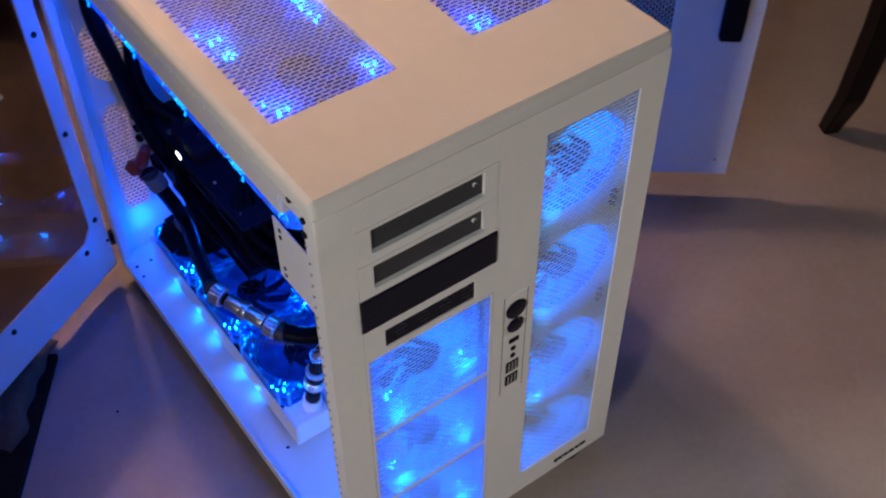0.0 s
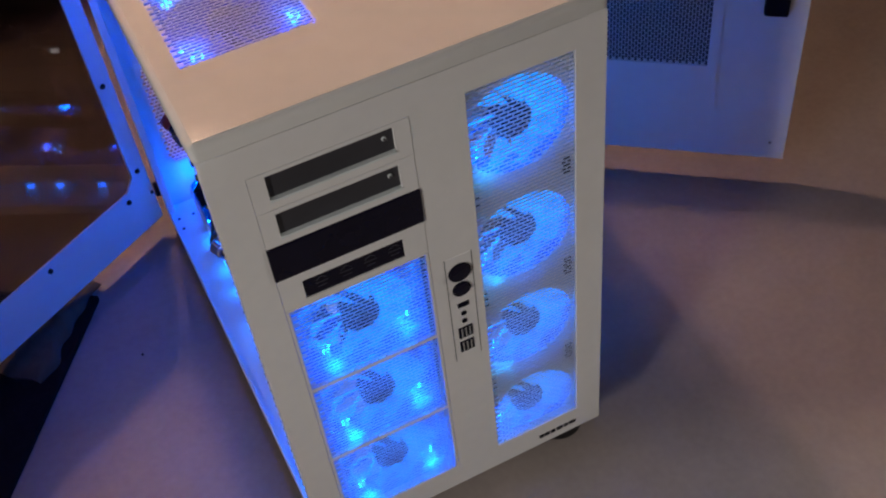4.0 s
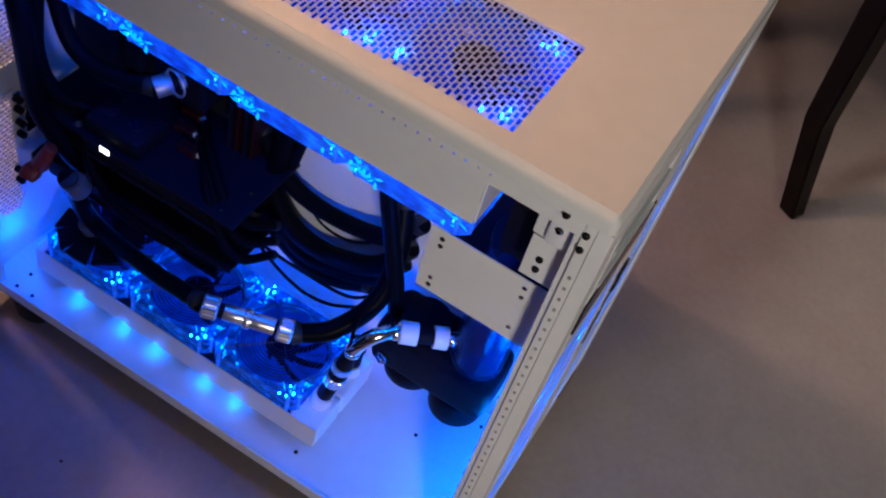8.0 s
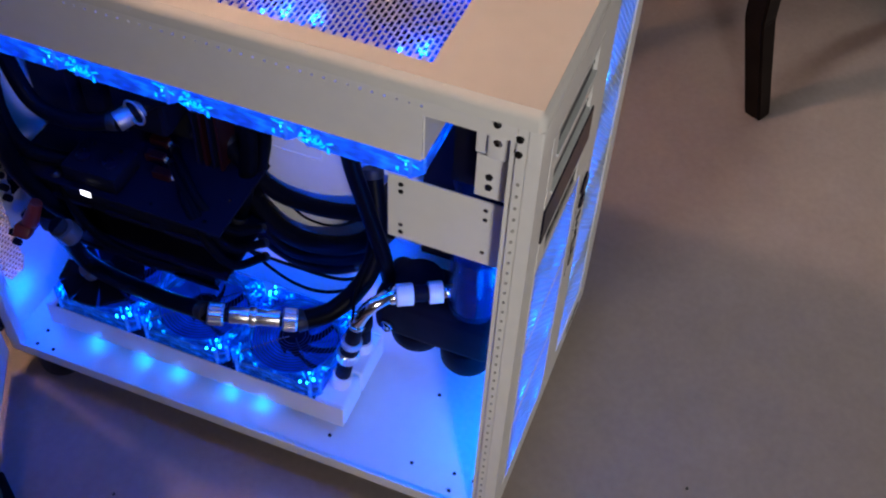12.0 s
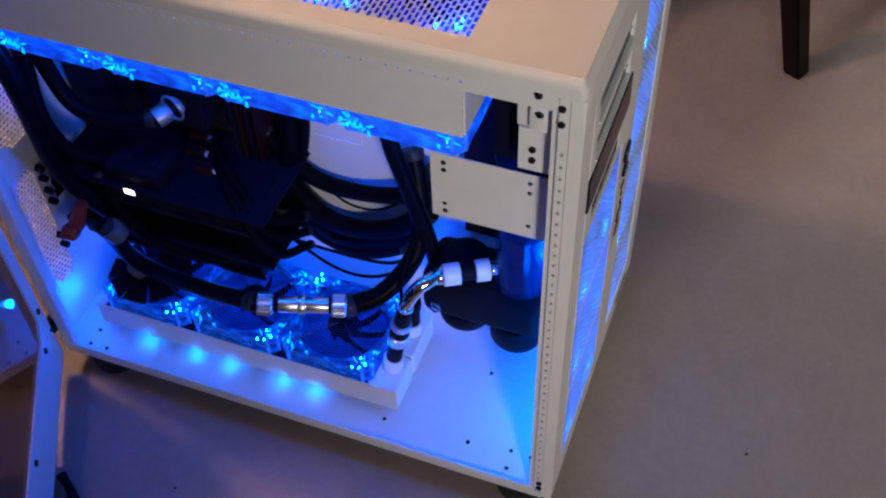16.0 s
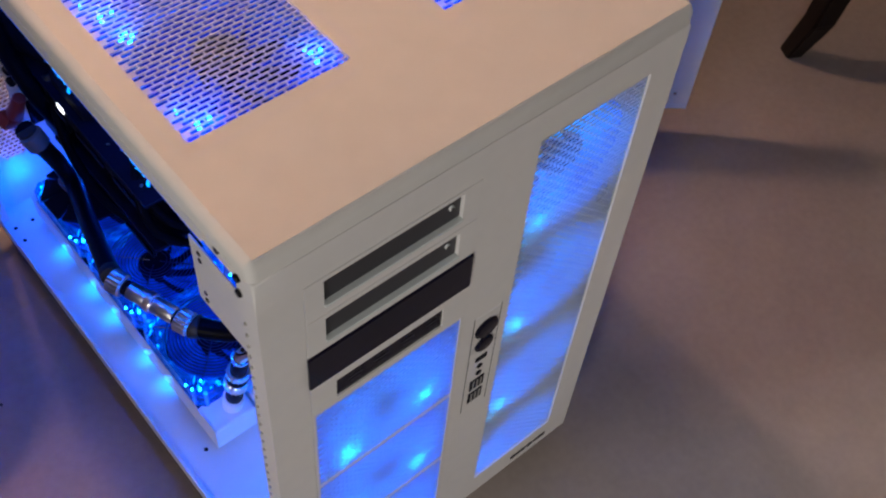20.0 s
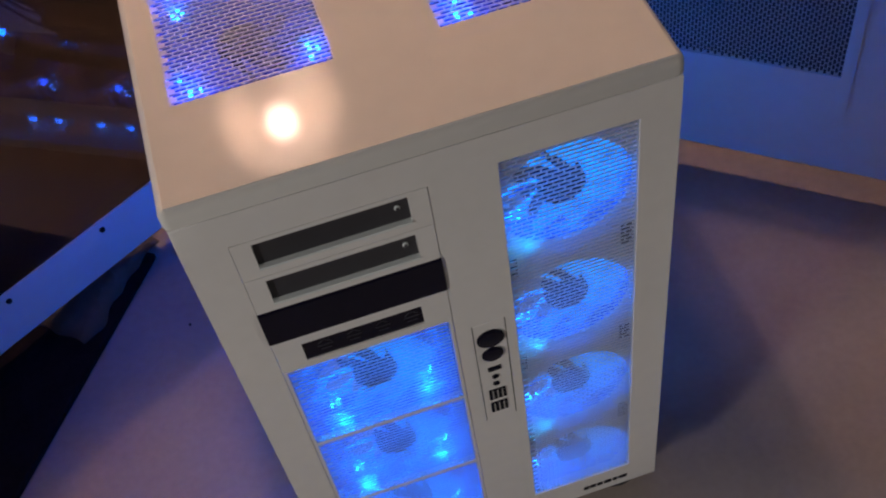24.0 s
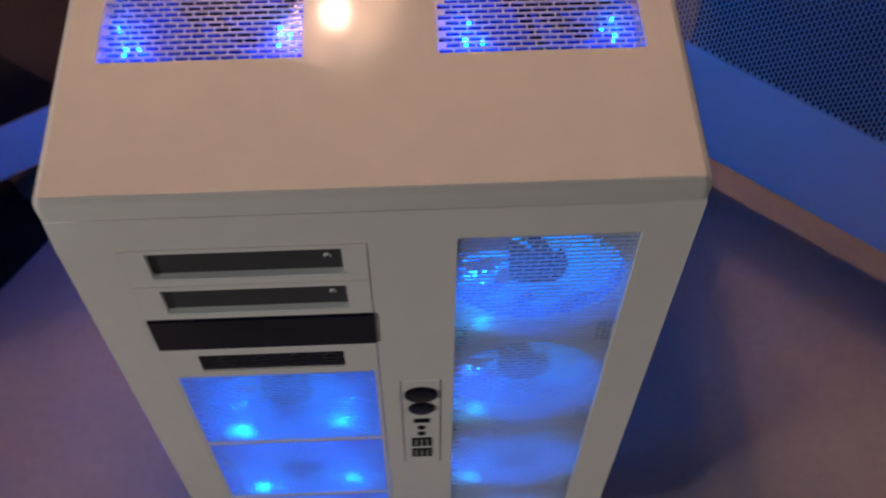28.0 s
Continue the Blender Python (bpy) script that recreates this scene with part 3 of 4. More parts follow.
# fans
def fan_meshes(size, mat_frame, mat_blade, blades, wide=0.86):
    """Frame, impeller, hub and struts of a square axial fan with its flow along z."""
    h, n = size / 2, 48
    r = h * 0.94
    bm, ring = bm_new(), []
    for k in range(n):
        a = 2 * math.pi * (k + 0.5) / n
        c, s = math.cos(a), math.sin(a)
        q = min(h / max(abs(c), abs(s)), h * 1.32)
        ring.append([bm.verts.new(v) for v in ((q * c, q * s, 0.0125), (r * c, r * s, 0.0125), (r * 0.985 * c, r * 0.985 * s, 0), (r * c, r * s, -0.0125), (q * c, q * s, -0.0125),
                                               (q * 0.985 * c, q * 0.985 * s, -0.006), (q * 0.985 * c, q * 0.985 * s, 0.006))])
    for k in range(n):
        a, b = ring[k], ring[(k + 1) % n]
        for i in range(7):
            bm.faces.new((a[i], b[i], b[(i + 1) % 7], a[(i + 1) % 7]))
    frame_me = finish("frame", bm, mat_frame)
    bm, rows = bm_new(), []
    for i in range(6):
        rad = h * (0.34 + 0.56 * i / 5)
        row = []
        for j in range(5):
            sweep = 2 * math.pi * ((j / 4 - 0.5) * wide + 0.10 * i) / blades
            row.append(bm.verts.new((rad * math.cos(sweep), rad * math.sin(sweep), 0.008 * (1 - 2 * j / 4) + 0.002 * math.sin(j * 1.6))))
        rows.append(row)
    for a, b in zip(rows, rows[1:]):
        for j in range(4):
            bm.faces.new((a[j], a[j + 1], b[j + 1], b[j]))
    blade_me = finish("blade", bm, mat_blade, True)
    hub_me = finish("hub", rod((0, 0, -0.010), (0, 0, 0.010), h * 0.33, seg=28, bevel=0.002), HUB, True)
    bm = bm_new()
    for k in range(4):
        a = math.pi / 2 * k + 0.4
        tube([(0, 0, -0.011), (r * math.cos(a), r * math.sin(a), -0.011)], 0.0018, 6, bm, 2)
    strut_me = finish("strut", bm, mat_frame)
    return frame_me, blade_me, hub_me, strut_me


LED_ME = finish("led_or_glint", rod((0, 0, -0.002), (0, 0, 0.003), 0.0017, 0.0010, 10), LED_STRONG)
BIG_ME = finish("led_or_glint", rod((0, 0, -0.003), (0, 0, 0.004), 0.0032, 0.0020, 12), LED_STRONG)
DIM_ME = finish("led_or_glint", rod((0, 0, -0.002), (0, 0, 0.003), 0.0022, 0.0012, 10), LED_DIM)
EDGE_GLINT_ME = finish("led_or_glint", rod((0, 0, -0.001), (0, 0, 0.0015), 0.0011, 0.0007, 8), LED)
# emissive slivers: sparkle of LED light in the acrylic, drawn as small shapes
FACET_GLINTS = []
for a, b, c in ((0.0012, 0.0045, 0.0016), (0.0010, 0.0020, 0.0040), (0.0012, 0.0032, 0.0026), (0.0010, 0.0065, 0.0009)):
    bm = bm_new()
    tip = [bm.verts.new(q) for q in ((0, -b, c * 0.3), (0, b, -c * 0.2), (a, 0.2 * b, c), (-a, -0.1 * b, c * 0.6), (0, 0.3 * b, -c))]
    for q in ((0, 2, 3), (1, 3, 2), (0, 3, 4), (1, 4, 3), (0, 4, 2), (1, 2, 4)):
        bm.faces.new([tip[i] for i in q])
    FACET_GLINTS.append(finish("facet_glint", bm, FACET_GLOW))
LED_GLINT_ME = finish("led_or_glint", rod((0, 0, -0.001), (0, 0, 0.0015), 0.0014, 0.0009, 8), LED_STRONG)
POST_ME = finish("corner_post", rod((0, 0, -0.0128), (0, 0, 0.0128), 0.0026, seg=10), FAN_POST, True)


def fan(size, meshes, m, label, group, led_r=0.55, guard=None, bright=(0, 1, 2, 3), led_z=0.0125):
    thing = tagged(empty("case_fan"), label, "fan", group)
    for name, me in zip(("frame", "hub", "strut"), (meshes[0], *meshes[2:])):
        part(name, me, None, thing)
    for k in range(9):
        part("blade", meshes[1], None, thing).matrix_basis = pose(0, 0, 0, 0, 0, 40 * k)
    for k in range(8):
        a = math.pi / 4 + math.pi / 2 * (k // 2) + (0.085 if k % 2 else -0.085)
        part("corner_post", POST_ME, None, thing).matrix_basis = pose(size * 0.635 * math.cos(a), size * 0.635 * math.sin(a), 0)
    for k in range(4):
        a = math.pi / 4 + math.pi / 2 * k
        p = part("led_or_glint", (BIG_ME if led_z < 0.01 else LED_ME) if k in bright else DIM_ME, None, thing, "bright blue light")
        p.matrix_basis = pose(size * led_r * math.cos(a), size * led_r * math.sin(a), led_z)
    # extra glowing dots drawn for refracted glints; the true LEDs are the four above
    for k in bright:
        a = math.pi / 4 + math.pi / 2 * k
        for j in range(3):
            p = part("led_or_glint", LED_GLINT_ME, None, thing, "small glint of LED light drawn as a glowing dot")
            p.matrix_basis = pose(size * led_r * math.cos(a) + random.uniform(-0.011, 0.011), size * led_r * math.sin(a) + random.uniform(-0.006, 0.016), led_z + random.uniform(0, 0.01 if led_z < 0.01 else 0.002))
    if guard:
        tagged(part("guard", guard, None, thing), kind="stuff")
    thing.matrix_basis = m
    return thing


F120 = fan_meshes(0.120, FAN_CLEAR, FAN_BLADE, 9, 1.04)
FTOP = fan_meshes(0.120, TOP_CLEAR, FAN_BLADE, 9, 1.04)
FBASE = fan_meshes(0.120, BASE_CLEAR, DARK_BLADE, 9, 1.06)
bm = bm_new()
for k in range(11):
    r = 0.014 + k * 0.0040
    tube([(r * math.cos(a), r * math.sin(a), 0.0135) for a in (2 * math.pi * j / 32 for j in range(33))], 0.00065, 4, bm, 1)
for k in range(4):
    a = math.pi / 2 * k + math.pi / 4
    tube([(0.006 * math.cos(a), 0.006 * math.sin(a), 0.0135), (0.07 * math.cos(a), 0.07 * math.sin(a), 0.0135)], 0.0007, 5, bm, 1)
GUARD = finish("guard", bm, GUARD_WIRE)

FRONT_TURN = pose(0, 0, 0, 90)


def round_plate(x0, x1, zs, r, y, thick):
    """A plate in front of a column of fans, with one round opening for each."""
    bm, n = bm_new(), 40
    cuts = [LOW + 0.013, *((a + b) / 2 for a, b in zip(zs, zs[1:])), LIP - 0.003]
    cx = (x0 + x1) / 2
    for zc, lo, hi in zip(zs, cuts, cuts[1:]):
        rim, edge, back = [], [], []
        for k in range(n):
            c, s = math.cos(2 * math.pi * (k + 0.5) / n), math.sin(2 * math.pi * (k + 0.5) / n)
            q = min((x1 - cx) / abs(c), ((hi - zc) if s > 0 else (zc - lo)) / abs(s))
            edge.append(bm.verts.new((cx + q * c, y, zc + q * s)))
            rim.append(bm.verts.new((cx + r * c, y, zc + r * s)))
            back.append(bm.verts.new((cx + r * c, y + thick, zc + r * s)))
        for k in range(n):
            j = (k + 1) % n
            bm.faces.new((edge[k], edge[j], rim[j], rim[k]))
            bm.faces.new((rim[k], rim[j], back[j], back[k]))
    return bm


FRONT_Z = (0.121, 0.269, 0.417, 0.565)
part("fan_mount", round_plate(0.229, 0.355, FRONT_Z, 0.0565, 0.0125, 0.002), WHITE, case, "white plate with four round openings")
GLOW = 0.13
# unseen plate, added to stop the front fans' light spilling to the right
part("spill_shield", box(0.357, 0.3585, 0.0145, 0.075, LOW + 0.014, 0.655, 0.0005), WHITE, case)
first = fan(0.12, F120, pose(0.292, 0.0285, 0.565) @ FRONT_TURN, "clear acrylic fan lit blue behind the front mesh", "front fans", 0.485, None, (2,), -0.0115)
# black patches added where dark gaps show between the fans
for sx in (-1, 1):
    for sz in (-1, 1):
        part("corner_dark_patch", box(min(sx * 0.046, sx * 0.059), max(sx * 0.046, sx * 0.059), min(sz * 0.062, sz * 0.074), max(sz * 0.062, sz * 0.074), 0.0163, 0.0185, 0.001), BLACK, first, "black patch for the dark gap at a fan corner")
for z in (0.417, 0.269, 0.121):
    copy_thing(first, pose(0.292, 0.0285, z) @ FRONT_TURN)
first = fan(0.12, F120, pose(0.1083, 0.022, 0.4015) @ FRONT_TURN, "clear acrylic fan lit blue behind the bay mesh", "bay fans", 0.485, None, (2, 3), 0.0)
# emissive strips added to fill the dark bay sides with blue
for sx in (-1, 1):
    part("side_glow", box(min(sx * 0.0605, sx * 0.0715), max(sx * 0.0605, sx * 0.0715), -0.060, 0.060, -0.004, 0.004, 0.0015), BAY_GLOW, first, "glowing strip added to carry blue light to the bay side")
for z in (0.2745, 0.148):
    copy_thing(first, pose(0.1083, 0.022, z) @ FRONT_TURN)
for x in (0.0925, 0.293):
    upper = lower = None
    for k in range(4):
        y = 0.172 + k * 0.121
        m = pose(x - 0.007 * (x < 0.2), y - 0.008, 0.667)
        upper = copy_thing(upper, m) if upper else fan(0.12, FBASE, m, "clear fan with dark blades and blue lights under the lid", "lid fans")
        m = pose(x, y, 0.556, 180)
        if lower:
            copy_thing(lower, m)
            continue
        lower = fan(0.12, FTOP, m, "clear acrylic fan lit blue under the top radiator", "top fans", 0.55, None, ())
        # two glints on the outer side, added as glowing dots
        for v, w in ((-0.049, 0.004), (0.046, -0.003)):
            part("led_or_glint", EDGE_GLINT_ME, None, lower, "bright blue light").matrix_basis = pose(-0.0612, v, w)
        # glowing slivers scattered as painted glints along the side
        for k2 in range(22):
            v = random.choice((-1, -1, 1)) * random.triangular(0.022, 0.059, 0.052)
            part("facet_glint", FACET_GLINTS[k2 % 4], None, lower).matrix_basis = pose(random.uniform(-0.0625, -0.0585), v, random.uniform(-0.0095, 0.0095), random.uniform(-30, 30), random.uniform(-40, 40), random.uniform(-40, 40))
first = None
for y in (0.301, 0.427, 0.553):
    if first:
        copy_thing(first, pose(0.1035, y, 0.1195))
        continue
    first = fan(0.12, FBASE, pose(0.1035, y, 0.1195), "clear fan with dark blue blades on the radiator", "radiator fans", 0.60, GUARD, (0, 2))
    # glowing slivers as painted glints round the four corners
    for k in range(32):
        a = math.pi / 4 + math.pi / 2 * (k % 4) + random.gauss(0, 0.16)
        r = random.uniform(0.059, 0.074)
        part("facet_glint", FACET_GLINTS[k // 4 % 4], None, first).matrix_basis = pose(max(-0.058, min(0.058, r * math.cos(a))), max(-0.058, min(0.058, r * math.sin(a))), random.uniform(0.0115, 0.0135), random.uniform(-40, 40), random.uniform(-70, 70), random.uniform(0, 180))

for z in FRONT_Z:
    lamp("led_or_fill", "POINT", pose(0.27, 0.046, z - 0.03), GLOW * 1.35, (0.0, 0.20, 1.0), 0.02)
for z in (0.4015, 0.2745, 0.148):
    lamp("led_or_fill", "POINT", pose(0.075, 0.040, z - 0.03), GLOW * 1.2, (0.0, 0.20, 1.0), 0.02)
    lamp("led_or_fill", "POINT", pose(0.140, 0.040, z + 0.02), GLOW * 1.2, (0.0, 0.20, 1.0), 0.02)
# extra tiny lamps close behind the mesh, added to draw halos for the LEDs
for z in FRONT_Z:
    lamp("mesh_halo_lamp", "POINT", pose(0.255, 0.0065, z - 0.037), GLOW * 0.06, (0.0, 0.50, 1.0), 0.0025)
for z in (0.4015, 0.2745, 0.148):
    for x, gain in ((0.0680, 0.22), (0.1490, 0.14)):
        lamp("mesh_halo_lamp", "POINT", pose(x, 0.0055, z - 0.041 + 0.012 * (x > 0.1)), GLOW * gain, (0.0, 0.50, 1.0), 0.0025)
for k in range(4):
    y = 0.172 + k * 0.121
    lamp("led_or_fill", "POINT", pose(0.060, y, 0.538), GLOW * 3.2, DEEP, 0.01)
    for x in (0.040, 0.136, 0.245, 0.342):
        lamp("led_or_fill", "POINT", pose(x, y - 0.056, 0.672), GLOW * (0.6 if x > 0.3 else 1.0), DEEP, 0.004)
    lamp("led_or_fill", "POINT", pose(0.30, y, 0.53), GLOW * 0.07, DEEP, 0.015)
for y in (0.24, 0.364, 0.49, 0.60):
    lamp("led_or_fill", "POINT", pose(0.055, y, 0.1345), GLOW * 0.3, DEEP, 0.006)
    lamp("led_or_fill", "POINT", pose(0.155, y, 0.1345), GLOW * 1.6, DEEP, 0.006)
# three blue fill lamps, added to brighten the rear panel and case floor
lamp("led_or_fill", "POINT", pose(0.05, 0.645, 0.11), GLOW * 1.0, DEEP, 0.006)
lamp("led_or_fill", "POINT", pose(0.19, 0.05, 0.12), GLOW * 0.7, DEEP, 0.01)
lamp("led_or_fill", "POINT", pose(0.108, 0.045, 0.30), GLOW * 0.7, DEEP, 0.02)

# radiators
for x0, x1 in ((0.034, 0.160), (0.230, 0.356)):
    rad = tagged(empty("top_radiator"), "black radiator hanging under the lid between two rows of fans", "radiator", "radiators")
    part("core", box(x0, x1, 0.11, 0.62, 0.574, 0.652, 0.002), BLACK, rad)
    part("tank", box(x0 + 0.004, x1 - 0.004, 0.62, 0.642, 0.578, 0.65, 0.006), BLACK, rad)
low = tagged(empty("bottom_radiator"), "white radiator lying on the case floor with fans on top", "radiator", "radiators")
part("side_plate", box(0.042, 0.0435, 0.208, 0.625, 0.0675, 0.1065, 0.0005), WHITE, low)
part("side_plate", box(0.163, 0.1645, 0.208, 0.625, 0.0675, 0.1065, 0.0005), WHITE, low)
part("core", box(0.0437, 0.1628, 0.247, 0.612, 0.072, 0.1055, 0.001), BLACK, low)
part("end_tank", box(0.0437, 0.0945, 0.2075, 0.2465, 0.068, 0.1065, 0.003), WHITE, low)
part("end_tank", box(0.0975, 0.1628, 0.2075, 0.2465, 0.068, 0.1065, 0.003), WHITE, low)
part("end_tank", box(0.0437, 0.1628, 0.6125, 0.628, 0.068, 0.1065, 0.003), WHITE, low)
for k in range(9):
    y = 0.26 + k * 0.041
    part("led_or_glint", rod((0.05, y, 0.0675), (0.05, y, 0.0655), 0.0022, seg=8), LED, low, "bright blue light")
for y in (0.32, 0.365, 0.44, 0.49, 0.56):
    lamp("strip_led", "POINT", pose(0.0425, y, 0.0650), GLOW * 0.22, (0.0, 0.15, 1.0), 0.006)
for y in (0.30, 0.43, 0.55):
    part("spacer", box(0.06, 0.15, y - 0.004, y + 0.004, LOW + 0.012, 0.0678), WHITE, low)

# pipework
def knurled(a, b, r, n=36):
    """A metal ring with a ribbed rim."""
    bm, ends = bm_new(), []
    along = (b - a).normalized()
    side = along.orthogonal().normalized()
    up = along.cross(side)
    for p, k0 in ((a, 0.86), (a + (b - a) * 0.12, 1.0), (a + (b - a) * 0.88, 1.0), (b, 0.86)):
        ends.append([bm.verts.new(p + r * k0 * (1 if k % 2 else 0.94) * (math.cos(w) * side + math.sin(w) * up)) for k, w in ((k, 2 * math.pi * k / n) for k in range(n))])
    for lo, hi in zip(ends, ends[1:]):
        for k in range(n):
            bm.faces.new((lo[k], lo[(k + 1) % n], hi[(k + 1) % n], hi[k]))
    bm.faces.new(ends[0]), bm.faces.new(ends[-1])
    return bm


def fitting(name, label, a, b, rings):
    """A turned metal fitting from a to b: stacked rings given as (start, end, radius, material)."""
    thing = tagged(empty(name), label, "fitting", "hose fittings")
    a, b = Vector(a), Vector(b)
    for s, e, r, m in rings:
        if m is SATIN and r > 0.0125:
            part("ring", knurled(a.lerp(b, s), a.lerp(b, e), r), m, thing, "knurled metal ring")
            continue
        part("ring", rod(a.lerp(b, s), a.lerp(b, e), r, seg=28, bevel=0.0008), m, thing, "", True)
    return thing


fitting("quick_coupling", "chrome quick-release coupling between two black hoses", (0.030, 0.3665, 0.2295), (0.068, 0.272, 0.2185),
        ((0, 0.18, 0.0135, SATIN), (0.18, 0.24, 0.0085, BLACK), (0.24, 0.46, 0.0095, SATIN), (0.46, 0.54, 0.0115, SATIN), (0.54, 0.80, 0.0095, SATIN), (0.80, 0.83, 0.0085, BLACK), (0.83, 1, 0.0135, SATIN)))
fitting("port_fitting", "white-collared black hose fitting on the radiator", (0.077, 0.227, 0.1065), (0.0845, 0.205, 0.228),
        ((0, 0.16, 0.0125, WHITE), (0.16, 0.42, 0.0095, BLACK), (0.42, 0.55, 0.0135, SATIN), (0.55, 0.66, 0.0115, BLACK), (0.66, 0.73, 0.0128, SATIN), (0.73, 0.96, 0.0092, BLACK), (0.96, 1.0, 0.0100, CHROME)))
fitting("port_fitting", "white-collared black hose fitting on the radiator", (0.135, 0.223, 0.1065), (0.138, 0.222, 0.165),
        ((0, 0.3, 0.0125, WHITE), (0.3, 0.75, 0.0098, BLACK), (0.75, 1.0, 0.0115, BLACK)))
tagged(part("elbow_fitting", tube([(0.0843, 0.2053, 0.226), (0.0875, 0.2005, 0.240), (0.098, 0.190, 0.254), (0.115, 0.175, 0.2585)], 0.0085, 12, None, 2), CHROME, None, "", True), "chrome elbow fitting between radiator and pump", "fitting", "hose fittings")
fitting("pump_fitting", "white-collared hose fitting entering the pump top", (0.113, 0.177, 0.2585), (0.150, 0.113, 0.2565),
        ((0, 0.10, 0.0105, CHROME), (0.10, 0.36, 0.0130, WHITE), (0.36, 0.60, 0.0098, BLACK), (0.60, 0.82, 0.0130, WHITE), (0.82, 1.0, 0.0085, CHROME)))
pump = tagged(empty("coolant_pump"), "black twin coolant pump block beside the front bays", "pump")
part("housing", box(0.125, 0.20, 0.055, 0.205, 0.165, 0.235, 0.014, seg=4), BLACK, pump, "", True)
for y, r in ((0.160, 0.036), (0.095, 0.036)):
    part("motor", rod((0.163, y, 0.165), (0.163, y, 0.120 if y < 0.12 else 0.136), r, r * 0.9, 28, bevel=0.008), BLACK, pump, "", True)
    part("volute", rod((0.163, y, 0.232), (0.163, y, 0.246), r * 0.8, seg=28, bevel=0.003), BLACK, pump, "", True)
part("plug", rod((0.126, 0.183, 0.187), (0.119, 0.185, 0.189), 0.0075, seg=20, bevel=0.001), CHROME, pump, "small bright plug", True)
tank = tagged(empty("reservoir"), "clear coolant reservoir tube glowing blue", "reservoir")
part("tube", rod((0.150, 0.088, 0.246), (0.150, 0.088, 0.44), 0.030, seg=36), RESERVOIR, tank, "clear acrylic tube", True)
part("liquid", rod((0.150, 0.088, 0.25), (0.150, 0.088, 0.335), 0.0265, seg=32), LIQUID, tank, "dark blue coolant", True)
part("cap", rod((0.150, 0.088, 0.44), (0.150, 0.088, 0.456), 0.032, seg=36, bevel=0.002), BLACK, tank, "", True)


def hose(label, pts, r, name="coolant_hose", category="hose", group="hoses", mat=None):
    thing = tagged(empty(name), label, category, group)
    part("tube", tube(pts, r), mat or HOSE, thing, "", True)
    for a, b in ((pts[0], pts[1]), (pts[-1], pts[-2])):
        a, b = Vector(a), Vector(b)
        part("end_collar", rod(a, a + (b - a).normalized() * min(0.012, r * 1.6), r * 1.12, seg=16, bevel=r * 0.12), RUBBER, thing, "", True)
    return thing


hose("thick black hose running down the rear of the case", [(0.050, 0.628, 0.546), (0.044, 0.610, 0.493), (0.062, 0.624, 0.393), (0.074, 0.630, 0.320), (0.086, 0.606, 0.262), (0.10, 0.581, 0.225)], 0.0115)
hose("black hose from the lid radiator to the graphics cards", [(0.110, 0.640, 0.545), (0.098, 0.642, 0.462), (0.083, 0.634, 0.393), (0.090, 0.622, 0.340), (0.112, 0.600, 0.312), (0.13, 0.567, 0.30)], 0.0098)
hose("black hose curving to the processor block", [(0.108, 0.634, 0.547), (0.113, 0.632, 0.457), (0.109, 0.606, 0.398), (0.113, 0.560, 0.384), (0.127, 0.511, 0.389)], 0.0098)
hose("black hose from the lower card to the coupling", [(0.048, 0.568, 0.272), (0.078, 0.566, 0.172), (0.055, 0.465, 0.190), (0.033, 0.370, 0.2265)], 0.0105)
hose("black hose from the coupling to the tray", [(0.067, 0.275, 0.2155), (0.10, 0.240, 0.218), (0.14, 0.215, 0.250), (0.17, 0.216, 0.30), (0.20, 0.235, 0.36)], 0.0115)
hose("black hose dropping beside the drive bracket", [(0.125, 0.237, 0.548), (0.14, 0.234, 0.434), (0.145, 0.220, 0.362), (0.15, 0.201, 0.279), (0.16, 0.193, 0.205)], 0.0095)
